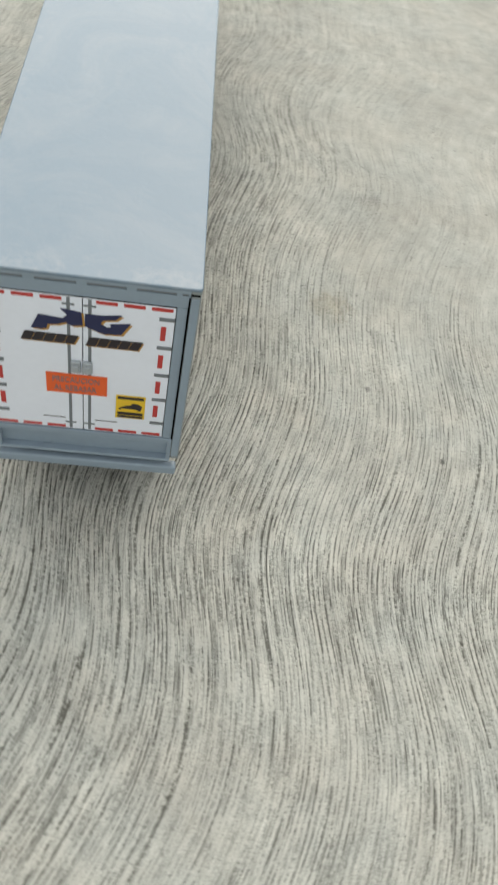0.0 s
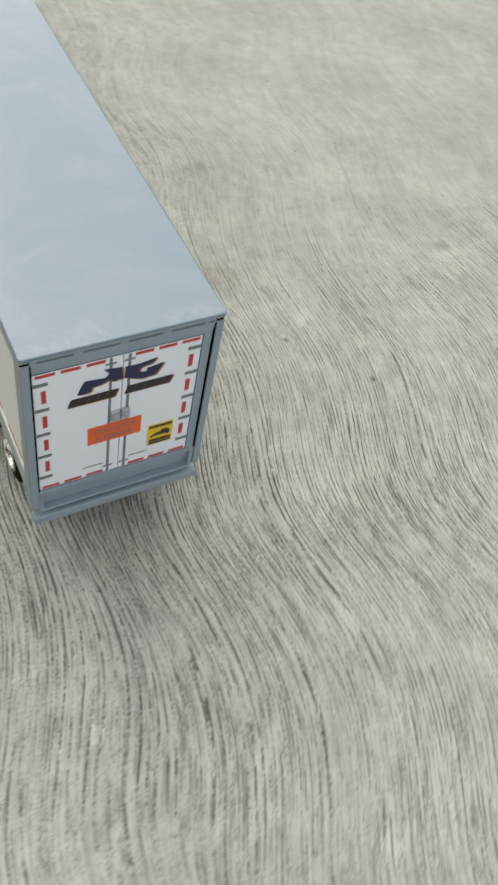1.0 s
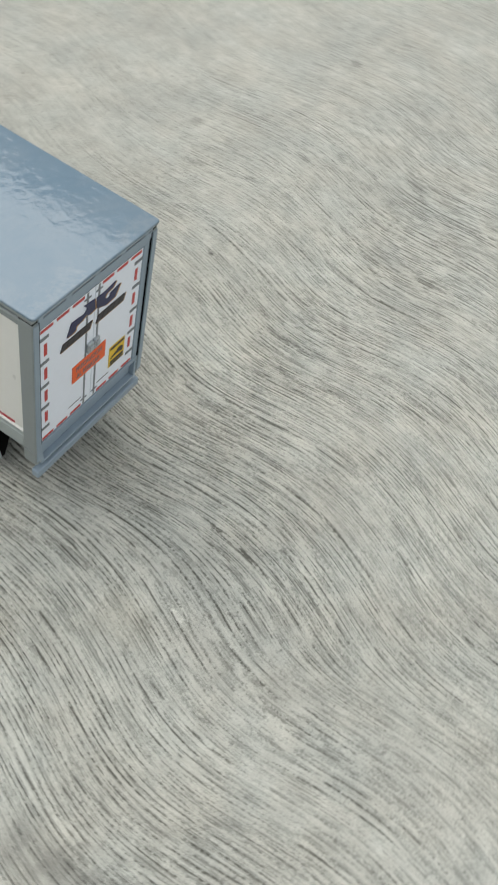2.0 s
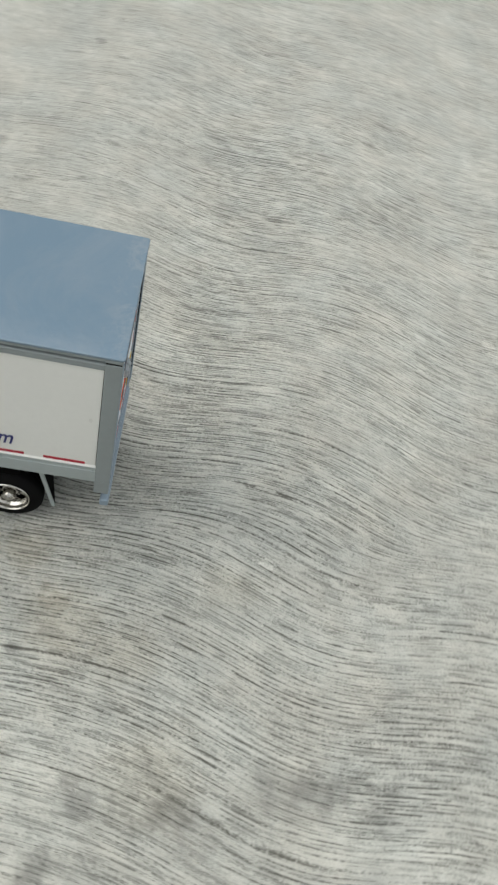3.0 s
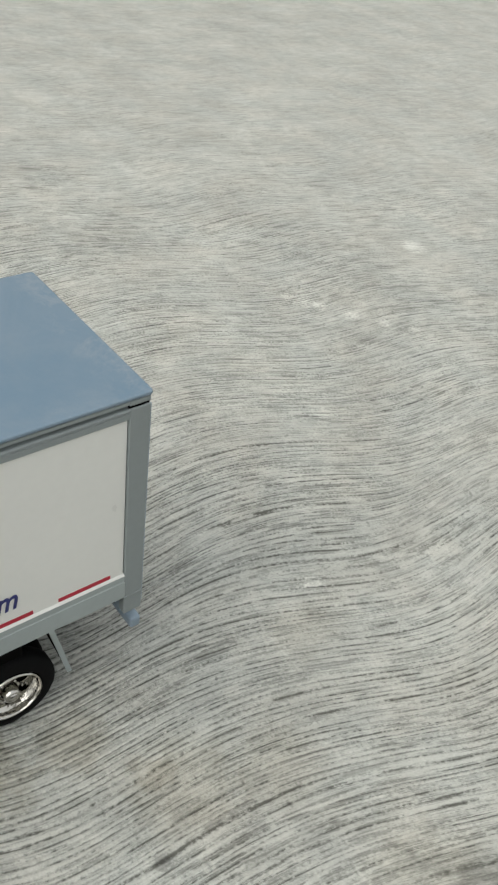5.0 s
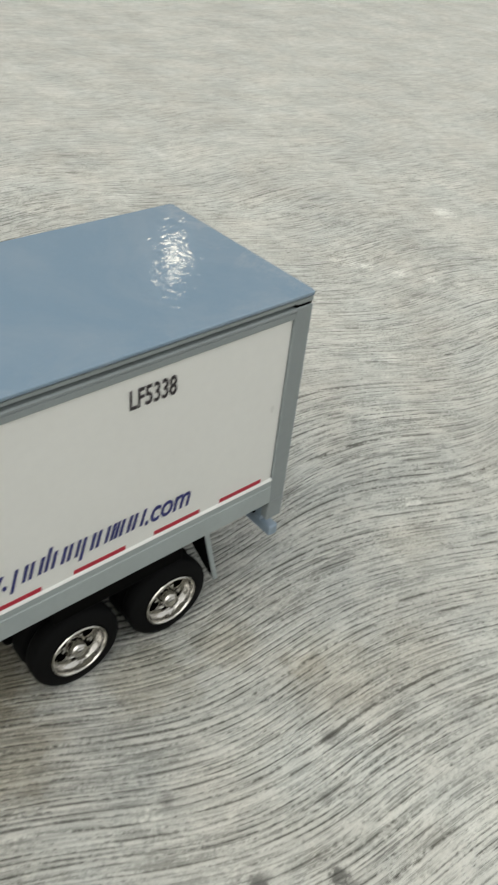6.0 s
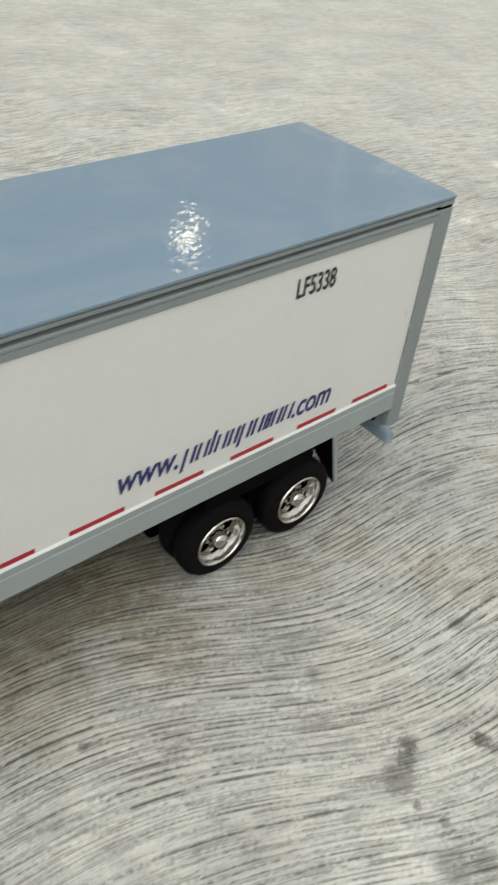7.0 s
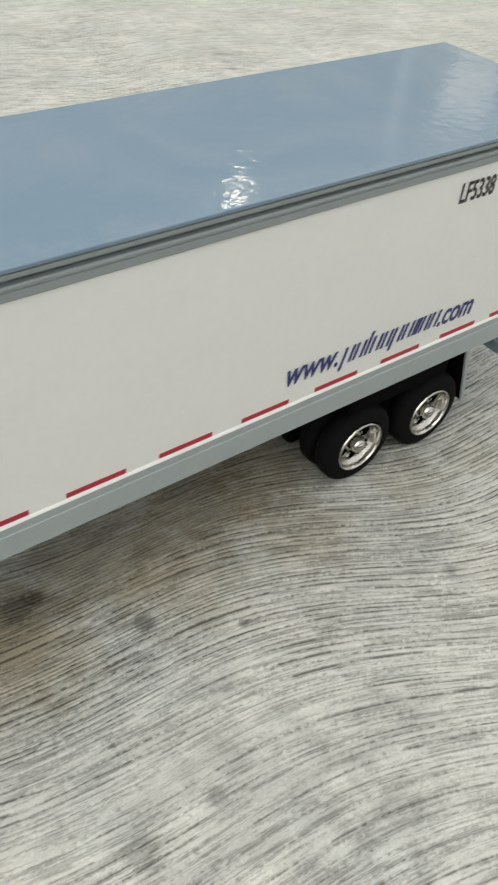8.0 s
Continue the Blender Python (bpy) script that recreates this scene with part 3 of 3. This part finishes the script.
# unseen wall added to block low sky and shape the roof's reflections
PLASTER = material("beige_plaster", (0.46, 0.45, 0.43), 0.8, grain=0.1, scale=3, bump=0.002)
east = part("unseen_wall_east", box((3.80, -7.0, -0.0004), (3.95, 7.0, 4.2)), PLASTER)
tagged(east, "plain beige wall, unseen, added for the roof to mirror", "wall", kind="structure")
FRAME = material("white_frame", (0.7, 0.7, 0.68), 0.4, grain=0.03, scale=20)
# window frames added round the unseen lamps
for k, (at, size) in enumerate(LIT):
    bm = bmesh.new()
    for a, b, c, d in ((-1, -1, 1, -0.86), (-1, 0.86, 1, 1), (-1, -0.86, -0.86, 0.86), (0.86, -0.86, 1, 0.86)):
        add_box(bm, (3.76, at.y + a * size, at.z + b * size), (3.82, at.y + c * size, at.z + d * size), 0.004)
    tagged(part("window_%d" % (k + 1), bm, FRAME), "unseen white window frame added round a glint lamp", "window", kind="structure")
# low dark wall out of view, added so the chrome mirrors something dark
DARK_WALL = material("dark_plaster", (0.095, 0.090, 0.082), 0.85, grain=0.1, scale=3, bump=0.002)
wall = part("unseen_wall_west", box((-3.35, -6.0, -0.0004), (-3.20, 6.0, 1.4)), DARK_WALL)
tagged(wall, "plain dark wall, unseen, added for the chrome to mirror", "wall", kind="structure")


# ---- toy semi-trailer ----
HW, LENGTH, TOP = 0.0405, 0.505, 0.1391
PANEL_LOW, PANEL_HIGH, RAIL_LOW = 0.0597, 0.1303, 0.0482
SKIN = HW - 0.0010
trailer = tagged(new("semi_trailer"), "white toy semi-trailer with blue-grey roof and chrome wheels on concrete", "toy trailer")


def build_box():
    # roof: a sheet with soft rolled edges
    wide, low, high, r = HW + 0.0002, -0.0008, LENGTH, 0.0016
    ring = []
    for cx, cy, turn in ((wide - r, high - r, 0), (-wide + r, high - r, 90), (-wide + r, low + r, 180), (wide - r, low + r, 270)):
        ring += [(cx + r * math.cos(radians(turn + a)), cy + r * math.sin(radians(turn + a))) for a in (0, 22.5, 45, 67.5, 90)]
    bm = extrude_profile(ring, "z", 0.1376, TOP)
    bmesh.ops.bevel(bm, geom=[e for e in bm.edges if abs(e.verts[0].co.z - e.verts[1].co.z) < 1e-6], offset=0.0006, segments=3, profile=0.5, affect="EDGES")
    roof = part("roof", bm, ROOF, trailer, "glossy blue-grey roof")
    smooth(roof)
    for side in (-1, 1):
        x0, x1 = sorted((side * SKIN, side * (SKIN - 0.0012)))
        part("side_panel", box((x0, 0.0078, PANEL_LOW - 0.001), (x1, LENGTH - 0.004, PANEL_HIGH + 0.001)), WHITE, trailer, "smooth white side panel")
        # upper rail: a lip under the roof, a deep groove, a bright ridge and a flat band
        prof = [(SKIN - 0.002, 0.1303), (HW - 0.0005, 0.1303), (HW - 0.0003, 0.1306), (HW - 0.0003, 0.1326), (HW - 0.0006, 0.1329), (HW - 0.0001, 0.1333),
                (HW - 0.0001, 0.1339), (HW - 0.0006, 0.1343), (HW - 0.0022, 0.1345), (HW - 0.0022, 0.1357), (HW - 0.0005, 0.1359), (HW - 0.0002, 0.1361),
                (HW - 0.0002, 0.1373), (HW - 0.0008, 0.1376), (SKIN - 0.002, 0.1376)]
        part("top_rail", extrude_profile([(side * p, q) for p, q in prof], "y", 0.0073, LENGTH - 0.004), GREY, trailer, "blue-grey top rail with a groove")
        # lower rail: narrow upper step, then the deep face
        prof = [(SKIN - 0.003, 0.0482), (HW - 0.0004, 0.0482), (HW + 0.0001, 0.0486), (HW - 0.0001, 0.0566), (HW - 0.0005, 0.0569), (HW - 0.0003, 0.0573),
                (HW - 0.0003, 0.0594), (HW - 0.0007, 0.0598), (SKIN - 0.003, 0.0598)]
        part("bottom_rail", extrude_profile([(side * p, q) for p, q in prof], "y", 0.0073, LENGTH - 0.004), RAIL, trailer, "light grey bottom rail")
        prof = [(SKIN - 0.0002, 0.0598), (HW - 0.0002, 0.0598), (HW - 0.0002, 0.0600), (SKIN, 0.0607), (SKIN - 0.0002, 0.0607)]
        part("panel_ledge", extrude_profile([(side * p, q) for p, q in prof], "y", 0.0073, LENGTH - 0.004), WHITE, trailer)
        # rear corner post
        x0, x1 = sorted((side * HW, side * 0.0368))
        bm = box((x0, 0.0, 0.0388), (x1, 0.0075, 0.1346), 0.0006, 3)
        add_box(bm, (x0, 0.0002, 0.1357), (x1, 0.0075, 0.1375), 0.0003)
        add_box(bm, (x0 - 0.0002, -0.0001, 0.0480), (x1 + 0.0002, 0.0076, 0.0486), 0.0001)
        post = part("corner_post", bm, GREY, trailer, "grey rear corner post")
        smooth(post)
        x2, x3 = sorted((side * (HW - 0.0005), side * 0.0370))
        # thin face over the grey post, coloured as if lit by blue sky
        part("post_face", box((x2, -0.0004, 0.0412), (x3, 0.0004, 0.1340), 0.0002), REAR_TINTED, post, "rear face of the post with blue skylight in its colour")
        # black strips added in the gaps to draw their shade
        x2, x3 = sorted((side * 0.0368, side * 0.0362))
        part("gap_shade", box((x2, 0.0001, 0.0524), (x3, 0.0010, 0.1340)), BLACK, post, "black strip for the shade in the gap beside the door")
        x2, x3 = sorted((side * (HW - 0.0005), side * 0.0370))
        part("gap_shade", box((x2, 0.0005, 0.1340), (x3, 0.0073, 0.1360)), BLACK, post, "black strip for the shade in the gap under the roof")
        x0, x1 = sorted((side * HW, side * 0.0300))
        part("front_post", box((x0, LENGTH - 0.0075, RAIL_LOW), (x1, LENGTH - 0.0005, 0.1374), 0.0008), GREY, trailer)
    part("front_wall", box((-0.0298, LENGTH - 0.004, RAIL_LOW), (0.0298, LENGTH - 0.001, 0.1374)), WHITE, trailer)
    part("floor", box((-SKIN + 0.0032, 0.0076, 0.0480), (SKIN - 0.0032, LENGTH - 0.0045, 0.0500)), BLACK, trailer)


build_box()


def build_rear():
    # header above the doors, with four long slots
    xs = [-0.0367]
    for a, b in ((-0.0340, -0.0205), (-0.0168, -0.0026), (0.0010, 0.0146), (0.0180, 0.0318), (0.0338, 0.0360)):
        xs += [a, b]
    xs.append(0.0367)
    bm = bmesh.new()
    add_box(bm, (-0.0367, 0.0006, 0.1286), (0.0367, 0.006, 0.1313))
    add_box(bm, (-0.0367, 0.0002, 0.1313), (0.0367, 0.006, 0.1345))
    add_box(bm, (-0.0367, 0.0009, 0.1345), (0.0367, 0.006, 0.1357))
    add_box(bm, (-0.0367, 0.0002, 0.1357), (0.0367, 0.006, 0.1375))
    for a, b in zip(xs[::2], xs[1::2]):
        add_box(bm, (a, 0.0002, 0.1345), (b, 0.0016, 0.1357))
    header = part("header", bm, REAR_TINTED, trailer, "blue-grey door header with four slots")
    # dark grey strips fill the slots to draw the shade of their recess
    for a, b in zip(xs[1::2], xs[2::2]):
        part("slot", box((a, 0.0005, 0.1346), (b, 0.0012, 0.1356)), RODGREY, header, "slot with its shade as a dark grey strip")
    # sill and lower panel
    bm = bmesh.new()
    add_box(bm, (-0.0367, 0.0003, 0.0492), (0.0367, 0.007, 0.0520), 0.0003)
    add_box(bm, (-0.0350, 0.0034, 0.0374), (0.0350, 0.007, 0.0492))
    for side in (-1, 1):
        x0, x1 = sorted((side * 0.0350, side * 0.0367))
        add_box(bm, (x0, 0.0004, 0.0374), (x1, 0.007, 0.0492))
    add_box(bm, (-0.0367, 0.0002, 0.0358), (0.0367, 0.007, 0.0374), 0.0004)
    part("sill", bm, REAR_TINTED, trailer, "blue-grey rear sill")
    # black plate added so the sill's inner side looks shaded
    part("sill_shade", box((-0.0335, 0.0071, 0.0380), (0.0335, 0.0082, 0.0480)), BLACK, trailer, "black plate added for the shade behind the sill")
    # black strip added as the shadow line between header and doors
    part("door_gap_shade", box((-0.0364, 0.0010, 0.1277), (0.0322, 0.0034, 0.1285)), BLACK, trailer, "black strip for the shadow line above the doors")
    bump = part("bumper", box((-0.0400, -0.0006, 0.0270), (0.0400, 0.0040, 0.0324), 0.0011, 4), REAR_TINTED, trailer, "blue-grey rear underride bar")
    smooth(bump)
    for side in (-1, 1):
        x0, x1 = sorted((side * 0.0180, side * 0.0140))
        part("bumper_bracket", box((x0, 0.0034, 0.0300), (x1, 0.0064, 0.0376)), BLACK, trailer)


def build_door(left):
    c = -0.0018
    a, b = (-0.0360, c - 0.0002 + 0.0012) if left else (c + 0.0002 + 0.0012, 0.0322)
    door = part("door", box((a, 0.0010, 0.0526), (b, 0.003, 0.1276)), DOORWHITE, trailer, "white printed cargo door")
    y = 0.0010
    s = -1 if left else 1
    for lo, hi in ((0.0060, 0.0135), (0.0157, 0.0233), (0.0255, 0.0331)):
        p, q = sorted((c + s * lo, c + s * hi))
        for z in (0.1262, 0.0538):
            part("reflective_strip", box((p, y - 0.00012, z - 0.0008), (q, y + 0.0003, z + 0.0008)), DOORRED, door, "red reflective strip")
    edge = c + s * 0.0340
    for z in (0.1216, 0.1068, 0.0914, 0.0766, 0.0615):
        p, q = sorted((edge, edge - s * 0.0056))
        part("hinge", box((p, y - 0.0003, z - 0.0008), (q, y + 0.0003, z + 0.0008)), RODGREY, door, "dark grey hinge strap")
    for z in (0.1142, 0.0991, 0.0840, 0.0690):
        p, q = sorted((edge - s * 0.0028, edge - s * 0.0047))
        part("reflective_strip", box((p, y - 0.00012, z - 0.0036), (q, y + 0.0003, z + 0.0036)), DOORRED, door, "red reflective strip")
    x = c + s * 0.0038
    bm = bmesh.new()
    add_box(bm, (x - 0.0006, y - 0.00012, 0.0530), (x + 0.0006, y + 0.0003, 0.1272))
    part("lock_rod", bm, RODGREY, door, "dark grey lock rod")
    for z in (0.1240, 0.0568):
        part("rod_bracket", box((x - 0.0022, y - 0.00024, z - 0.0004), (x + 0.0022, y + 0.0003, z + 0.0004)), RODGREY, door)
    p, q = sorted((x + s * 0.0022, x + s * 0.0112))
    part("lock_handle", box((p, y - 0.00012, 0.0593), (q, y + 0.0003, 0.0597)), INK, door)
    # half of the middle latch
    x = c + s * 0.0022 + 0.0008
    bm = bmesh.new()
    add_box(bm, (x - 0.0019, y - 0.0014, 0.0888), (x + 0.0019, y + 0.0003, 0.0950), 0.0005)
    add_box(bm, (x - 0.0013, y - 0.0022, 0.0905), (x + 0.0013, y - 0.0010, 0.0935), 0.0004)
    part("latch", bm, SILVER, door, "silver cast door latch")
    return door


build_rear()
door_left = build_door(True)
door_right = build_door(False)
part("door_frame", box((0.0325, 0.0006, 0.0522), (0.0363, 0.006, 0.1284), 0.0003), REAR_TINTED, trailer)
part("inner_wall", box((-0.0366, 0.0061, 0.0500), (0.0366, 0.0070, 0.1340)), BLACK, trailer)


def build_decals():
    y = 0.0009
    # orange and yellow stickers
    orange = part("orange_sticker", box((-0.0147, y - 0.0003, 0.0757), (0.0088, y, 0.0870)), ORANGE, trailer, "orange warning sticker in Spanish")
    lettering("lettering", "PRECAUCION", 0.0033, 0.0180, rear_plane(-0.0122, 0.0823, y - 0.0003), RODGREY, orange)
    lettering("lettering", "AL REBASAR", 0.0033, 0.0165, rear_plane(-0.0118, 0.0773, y - 0.0003), RODGREY, orange)
    yellow = part("yellow_sticker", box((0.0125, y - 0.0003, 0.0632), (0.0242, y, 0.0773)), YELLOW, trailer, "yellow and black warning sticker")
    for lo, hi, z0, z1 in ((0.0131, 0.0236, 0.0753, 0.0768), (0.0133, 0.0235, 0.0637, 0.0650), (0.0133, 0.0235, 0.0655, 0.0672),
                           (0.0138, 0.0146, 0.0686, 0.0694), (0.0212, 0.0226, 0.0686, 0.0694)):
        part("printed_bar", box((lo, y - 0.00045, z0), (hi, y - 0.0002, z1)), INK, yellow)
    lorry = [(0.0136, 0.0694), (0.0228, 0.0694), (0.0230, 0.0712), (0.0222, 0.0722), (0.0205, 0.0730), (0.0190, 0.0728), (0.0184, 0.0716), (0.0164, 0.0712), (0.0150, 0.0704)]
    part("printed_shape", slab(lorry, 0.00045, rear_plane(0, 0, y)), INK, yellow, "black vehicle shape")
    # company emblem: two swept navy shapes with a gold edge, and a row of slanted blocks below
    emblem = (((-0.0200, 0.1116), (-0.0170, 0.1185), (-0.0080, 0.1176), (-0.0062, 0.1196), (-0.0088, 0.1226), (-0.0010, 0.1216), (-0.0004, 0.1152), (-0.0047, 0.1146),
               (-0.0068, 0.1160), (-0.0099, 0.1146), (-0.0136, 0.1142), (-0.0142, 0.1120), (-0.0159, 0.1114)),
              ((0.0004, 0.1150), (0.0004, 0.1211), (0.0066, 0.1210), (0.0141, 0.1222), (0.0118, 0.1197), (0.0074, 0.1190), (0.0062, 0.1172), (0.0085, 0.1153), (0.0104, 0.1158),
               (0.0098, 0.1172), (0.0175, 0.1185), (0.0141, 0.1125), (0.0074, 0.1120), (0.0024, 0.1140)))
    for raw in emblem:
        shape = [(-0.0012 + 0.95 * (px + 0.0012), pz - 0.0010) for px, pz in raw]
        part("emblem_edge", slab([(px + 0.0008, pz - 0.0007) for px, pz in shape], 0.00018, rear_plane(0, 0, y)), GOLD, trailer, "gold emblem edge")
        part("emblem", slab(shape, 0.0003, rear_plane(0, 0, y)), NAVY, trailer, "navy emblem shape")
    for k in range(11):
        if k != 5:
            px = -0.0231 + 0.00392 * k
            for mat, dx, dz, lift, word in ((GOLD, 0.0005, -0.0005, 0.00018, "block_edge"), (INK, 0, 0, 0.0003, "emblem_block")):
                shape = [(px + dx, 0.1041 + dz), (px + 0.0037 + dx, 0.1041 + dz), (px + 0.0053 + dx, 0.1084 + dz), (px + 0.0016 + dx, 0.1084 + dz)]
                part(word, slab(shape, lift, rear_plane(0, 0, y)), mat, trailer)
    # red marks along the sides
    for k in range(16):
        back = 0.0129 if k == 0 else 0.0420 + 0.0316 * (k - 1)
        for side in (-1, 1):
            x0, x1 = sorted((side * (SKIN + 0.00012), side * (SKIN - 0.0004)))
            if back + 0.02 < LENGTH - 0.008:
                part("reflective_strip", box((x0, back, 0.0609), (x1, back + 0.0199, 0.0627)), RED, trailer, "red reflective strip")
    lettering("fleet_number", "LF5338", 0.0072, 0.0172, side_plane(0.0722, 0.1186), INK, trailer, label="black fleet number", bold=0.014)
    lettering("web_lettering", "www.", 0.0098, 0.0228, side_plane(0.1392, 0.0690), BLUE, trailer, shear=0.28, label="blue slanted lettering", bold=0.012)
    lettering("web_lettering", ".com", 0.0098, 0.0192, side_plane(0.0660, 0.0680), BLUE, trailer, shear=0.28, label="blue slanted lettering", bold=0.012)
    # the name between them, as plain slanted bars of the letters' heights
    at = 0.0
    for width, low, high in ((0.0052, -0.0024, 0.0067), (0.0050, 0, 0.0067), (0.0019, 0, 0.0093), (0.0052, 0, 0.0067), (0.0045, 0, 0.0067),
                             (0.0052, -0.0024, 0.0067), (0.0050, 0, 0.0067), (0.0030, 0, 0.0067), (0.0046, 0, 0.0067), (0.0050, 0, 0.0067)):
        w, t = width * 0.88, 0.0011
        bm = bmesh.new()
        strips = [((0, low), (t, low), (t, high), (0, high))]
        if width > 0.0025:
            strips += [((w - t, 0.0), (w, 0.0), (w, 0.0067), (w - t, 0.0067))]
        for strip in strips:
            vs = [[bm.verts.new((at + px + 0.28 * pz, pz, lift)) for px, pz in strip] for lift in (0.0, 0.00016)]
            bm.faces.new(vs[1])
            for i in range(4):
                bm.faces.new((vs[0][i], vs[0][(i + 1) % 4], vs[1][(i + 1) % 4], vs[1][i]))
        bmesh.ops.transform(bm, matrix=side_plane(0.1150, 0.0686), verts=bm.verts)
        part("printed_bar", bm, BLUE, trailer)
        at += width + 0.00045


build_decals()


def build_wheel(x_out, y, side):
    R, W, RIM = 0.0177, 0.0090, 0.0114
    wheel = new("wheel")
    wheel.parent = trailer
    wheel.location = (side * x_out, y, R)
    if side > 0:
        wheel.rotation_euler = (0, 0, math.pi)
    prof = [(0.0006, RIM), (-0.0001, RIM + 0.0009), (0.0000, RIM + 0.0022), (0.0006, R - 0.0012), (0.0014, R - 0.0004), (0.0022, R),
            (W * 0.5, R + 0.0001),
            (W - 0.0022, R), (W - 0.0008, R - 0.0010), (W, R - 0.0026), (W - 0.0004, RIM)]
    smooth(part("tyre", lathe(prof, 72, closed=True), RUBBER, wheel, "black rubber tyre"), 35)
    prof = [(0.0012, RIM + 0.0002), (-0.0002, RIM + 0.0001), (-0.0006, RIM - 0.0002), (-0.0006, RIM - 0.0006), (-0.0001, RIM - 0.0009), (0.0008, RIM - 0.0010),
            (0.0024, RIM - 0.0012), (0.0028, RIM - 0.0017), (0.0046, RIM - 0.0019), (0.0054, RIM - 0.0024), (0.0056, RIM - 0.0032)]
    bm = lathe(prof, 64)
    rim = smooth(part("rim", bm, CHROME, wheel, "chrome rim with a deep dish"), 50)
    # disc with six hand holes
    bm = bmesh.new()

    def circle(r, n, cx=0.0, cz=0.0):
        vs = [bm.verts.new((0.0038, cx + r * math.cos(2 * math.pi * k / n), cz + r * math.sin(2 * math.pi * k / n))) for k in range(n)]
        return [bm.edges.new((vs[k], vs[(k + 1) % n])) for k in range(n)]
    edges = circle(RIM - 0.00185, 48) + circle(0.0034, 32)
    for k in range(6):
        a = 2 * math.pi * (k + 0.5) / 6
        edges += circle(0.0025, 16, 0.0064 * math.cos(a), 0.0064 * math.sin(a))
    bmesh.ops.triangle_fill(bm, use_beauty=True, use_dissolve=False, edges=edges)
    made = bmesh.ops.extrude_face_region(bm, geom=list(bm.faces))["geom"]
    for v in made:
        if isinstance(v, bmesh.types.BMVert):
            v.co.x += 0.0008
    part("disc", bm, CHROME, rim)
    prof = [(0.0054, 0.0036), (0.0036, 0.0035), (0.0020, 0.0033), (0.0012, 0.0031), (-0.0002, 0.0029), (-0.0006, 0.0025), (-0.0006, 0.0019), (-0.0012, 0.0015), (-0.0015, 0.0008), (-0.0015, 0.00001)]
    smooth(part("hub", lathe(prof, 40), CHROME, rim), 40)
    for k in range(6):
        a = 2 * math.pi * k / 6
        cx, cz = 0.0050 * math.cos(a), 0.0050 * math.sin(a)
        bm = lathe([(0.0042, 0.0006), (0.0027, 0.0006), (0.0025, 0.0004), (0.0025, 0.00001)], 6)
        bmesh.ops.translate(bm, vec=(0, cx, cz), verts=bm.verts)
        part("lug_nut", bm, CHROME, rim)
    bm = lathe([(0.0074, 0.00001), (0.0074, RIM - 0.0010), (W - 0.0006, RIM - 0.0005)], 32)
    part("drum", bm, BLACK, wheel)
    return wheel


def build_running_gear():
    for y in (0.0917, 0.0512):
        for side in (-1, 1):
            build_wheel(0.0374, y, side)
            build_wheel(0.0276, y, side)
        part("axle", lathe([(-0.0200, 0.00001), (-0.0200, 0.0030), (0.0200, 0.0030), (0.0200, 0.00001)], 24), BLACK, trailer).location = (0, y, 0.0177)
        for side in (-1, 1):
            x0, x1 = sorted((side * 0.0090, side * 0.0165))
            part("spring_hanger", box((x0, y - 0.0190, 0.0110), (x1, y + 0.0190, 0.0300), 0.002), BLACK, trailer)
    for side in (-1, 1):
        x0, x1 = sorted((side * 0.0100, side * 0.0155))
        part("frame_rail", box((x0, 0.0240, 0.0290), (x1, 0.1400, 0.0482), 0.0006), BLACK, trailer)
        x0, x1 = sorted((side * 0.0357, side * 0.0165))
        part("wheel_guard", box((x0, 0.0450, 0.0352), (x1, 0.1000, 0.0474), 0.001), BLACK, trailer)
        # mud flap: a black sheet cut aslant, with a grey edge strip
        bm = bmesh.new()
        outline = ((0.0354, 0.0356, 0.0474), (0.0080, 0.0356, 0.0474), (0.0330, 0.0276, 0.0140), (0.0354, 0.0276, 0.0140))
        faces = [[bm.verts.new((side * px, py + dy, pz)) for px, py, pz in outline] for dy in (0.0, 0.0008)]
        bm.faces.new(faces[0])
        bm.faces.new(faces[1][::-1])
        for k in range(4):
            bm.faces.new((faces[0][k], faces[0][(k + 1) % 4], faces[1][(k + 1) % 4], faces[1][k]))
        flap = part("mud_flap", bm, BLACK, trailer, "black mud flap with a grey edge")
        x0, x1 = sorted((side * 0.0364, side * 0.0355))
        part("edge_strip", extrude_profile([(0.0346, 0.0482), (0.0368, 0.0482), (0.0288, 0.0140), (0.0270, 0.0140)], "x", x0, x1), RAIL, flap, "grey edge strip")
        # folded-down landing leg near the front
        leg = part("landing_leg", box((min(side * 0.026, side * 0.032), 0.388, 0.006), (max(side * 0.026, side * 0.032), 0.394, 0.0482), 0.0008), GREY, trailer)
        part("foot", box((min(side * 0.023, side * 0.035), 0.384, 0.0), (max(side * 0.023, side * 0.035), 0.398, 0.006), 0.001), GREY, leg)


build_running_gear()
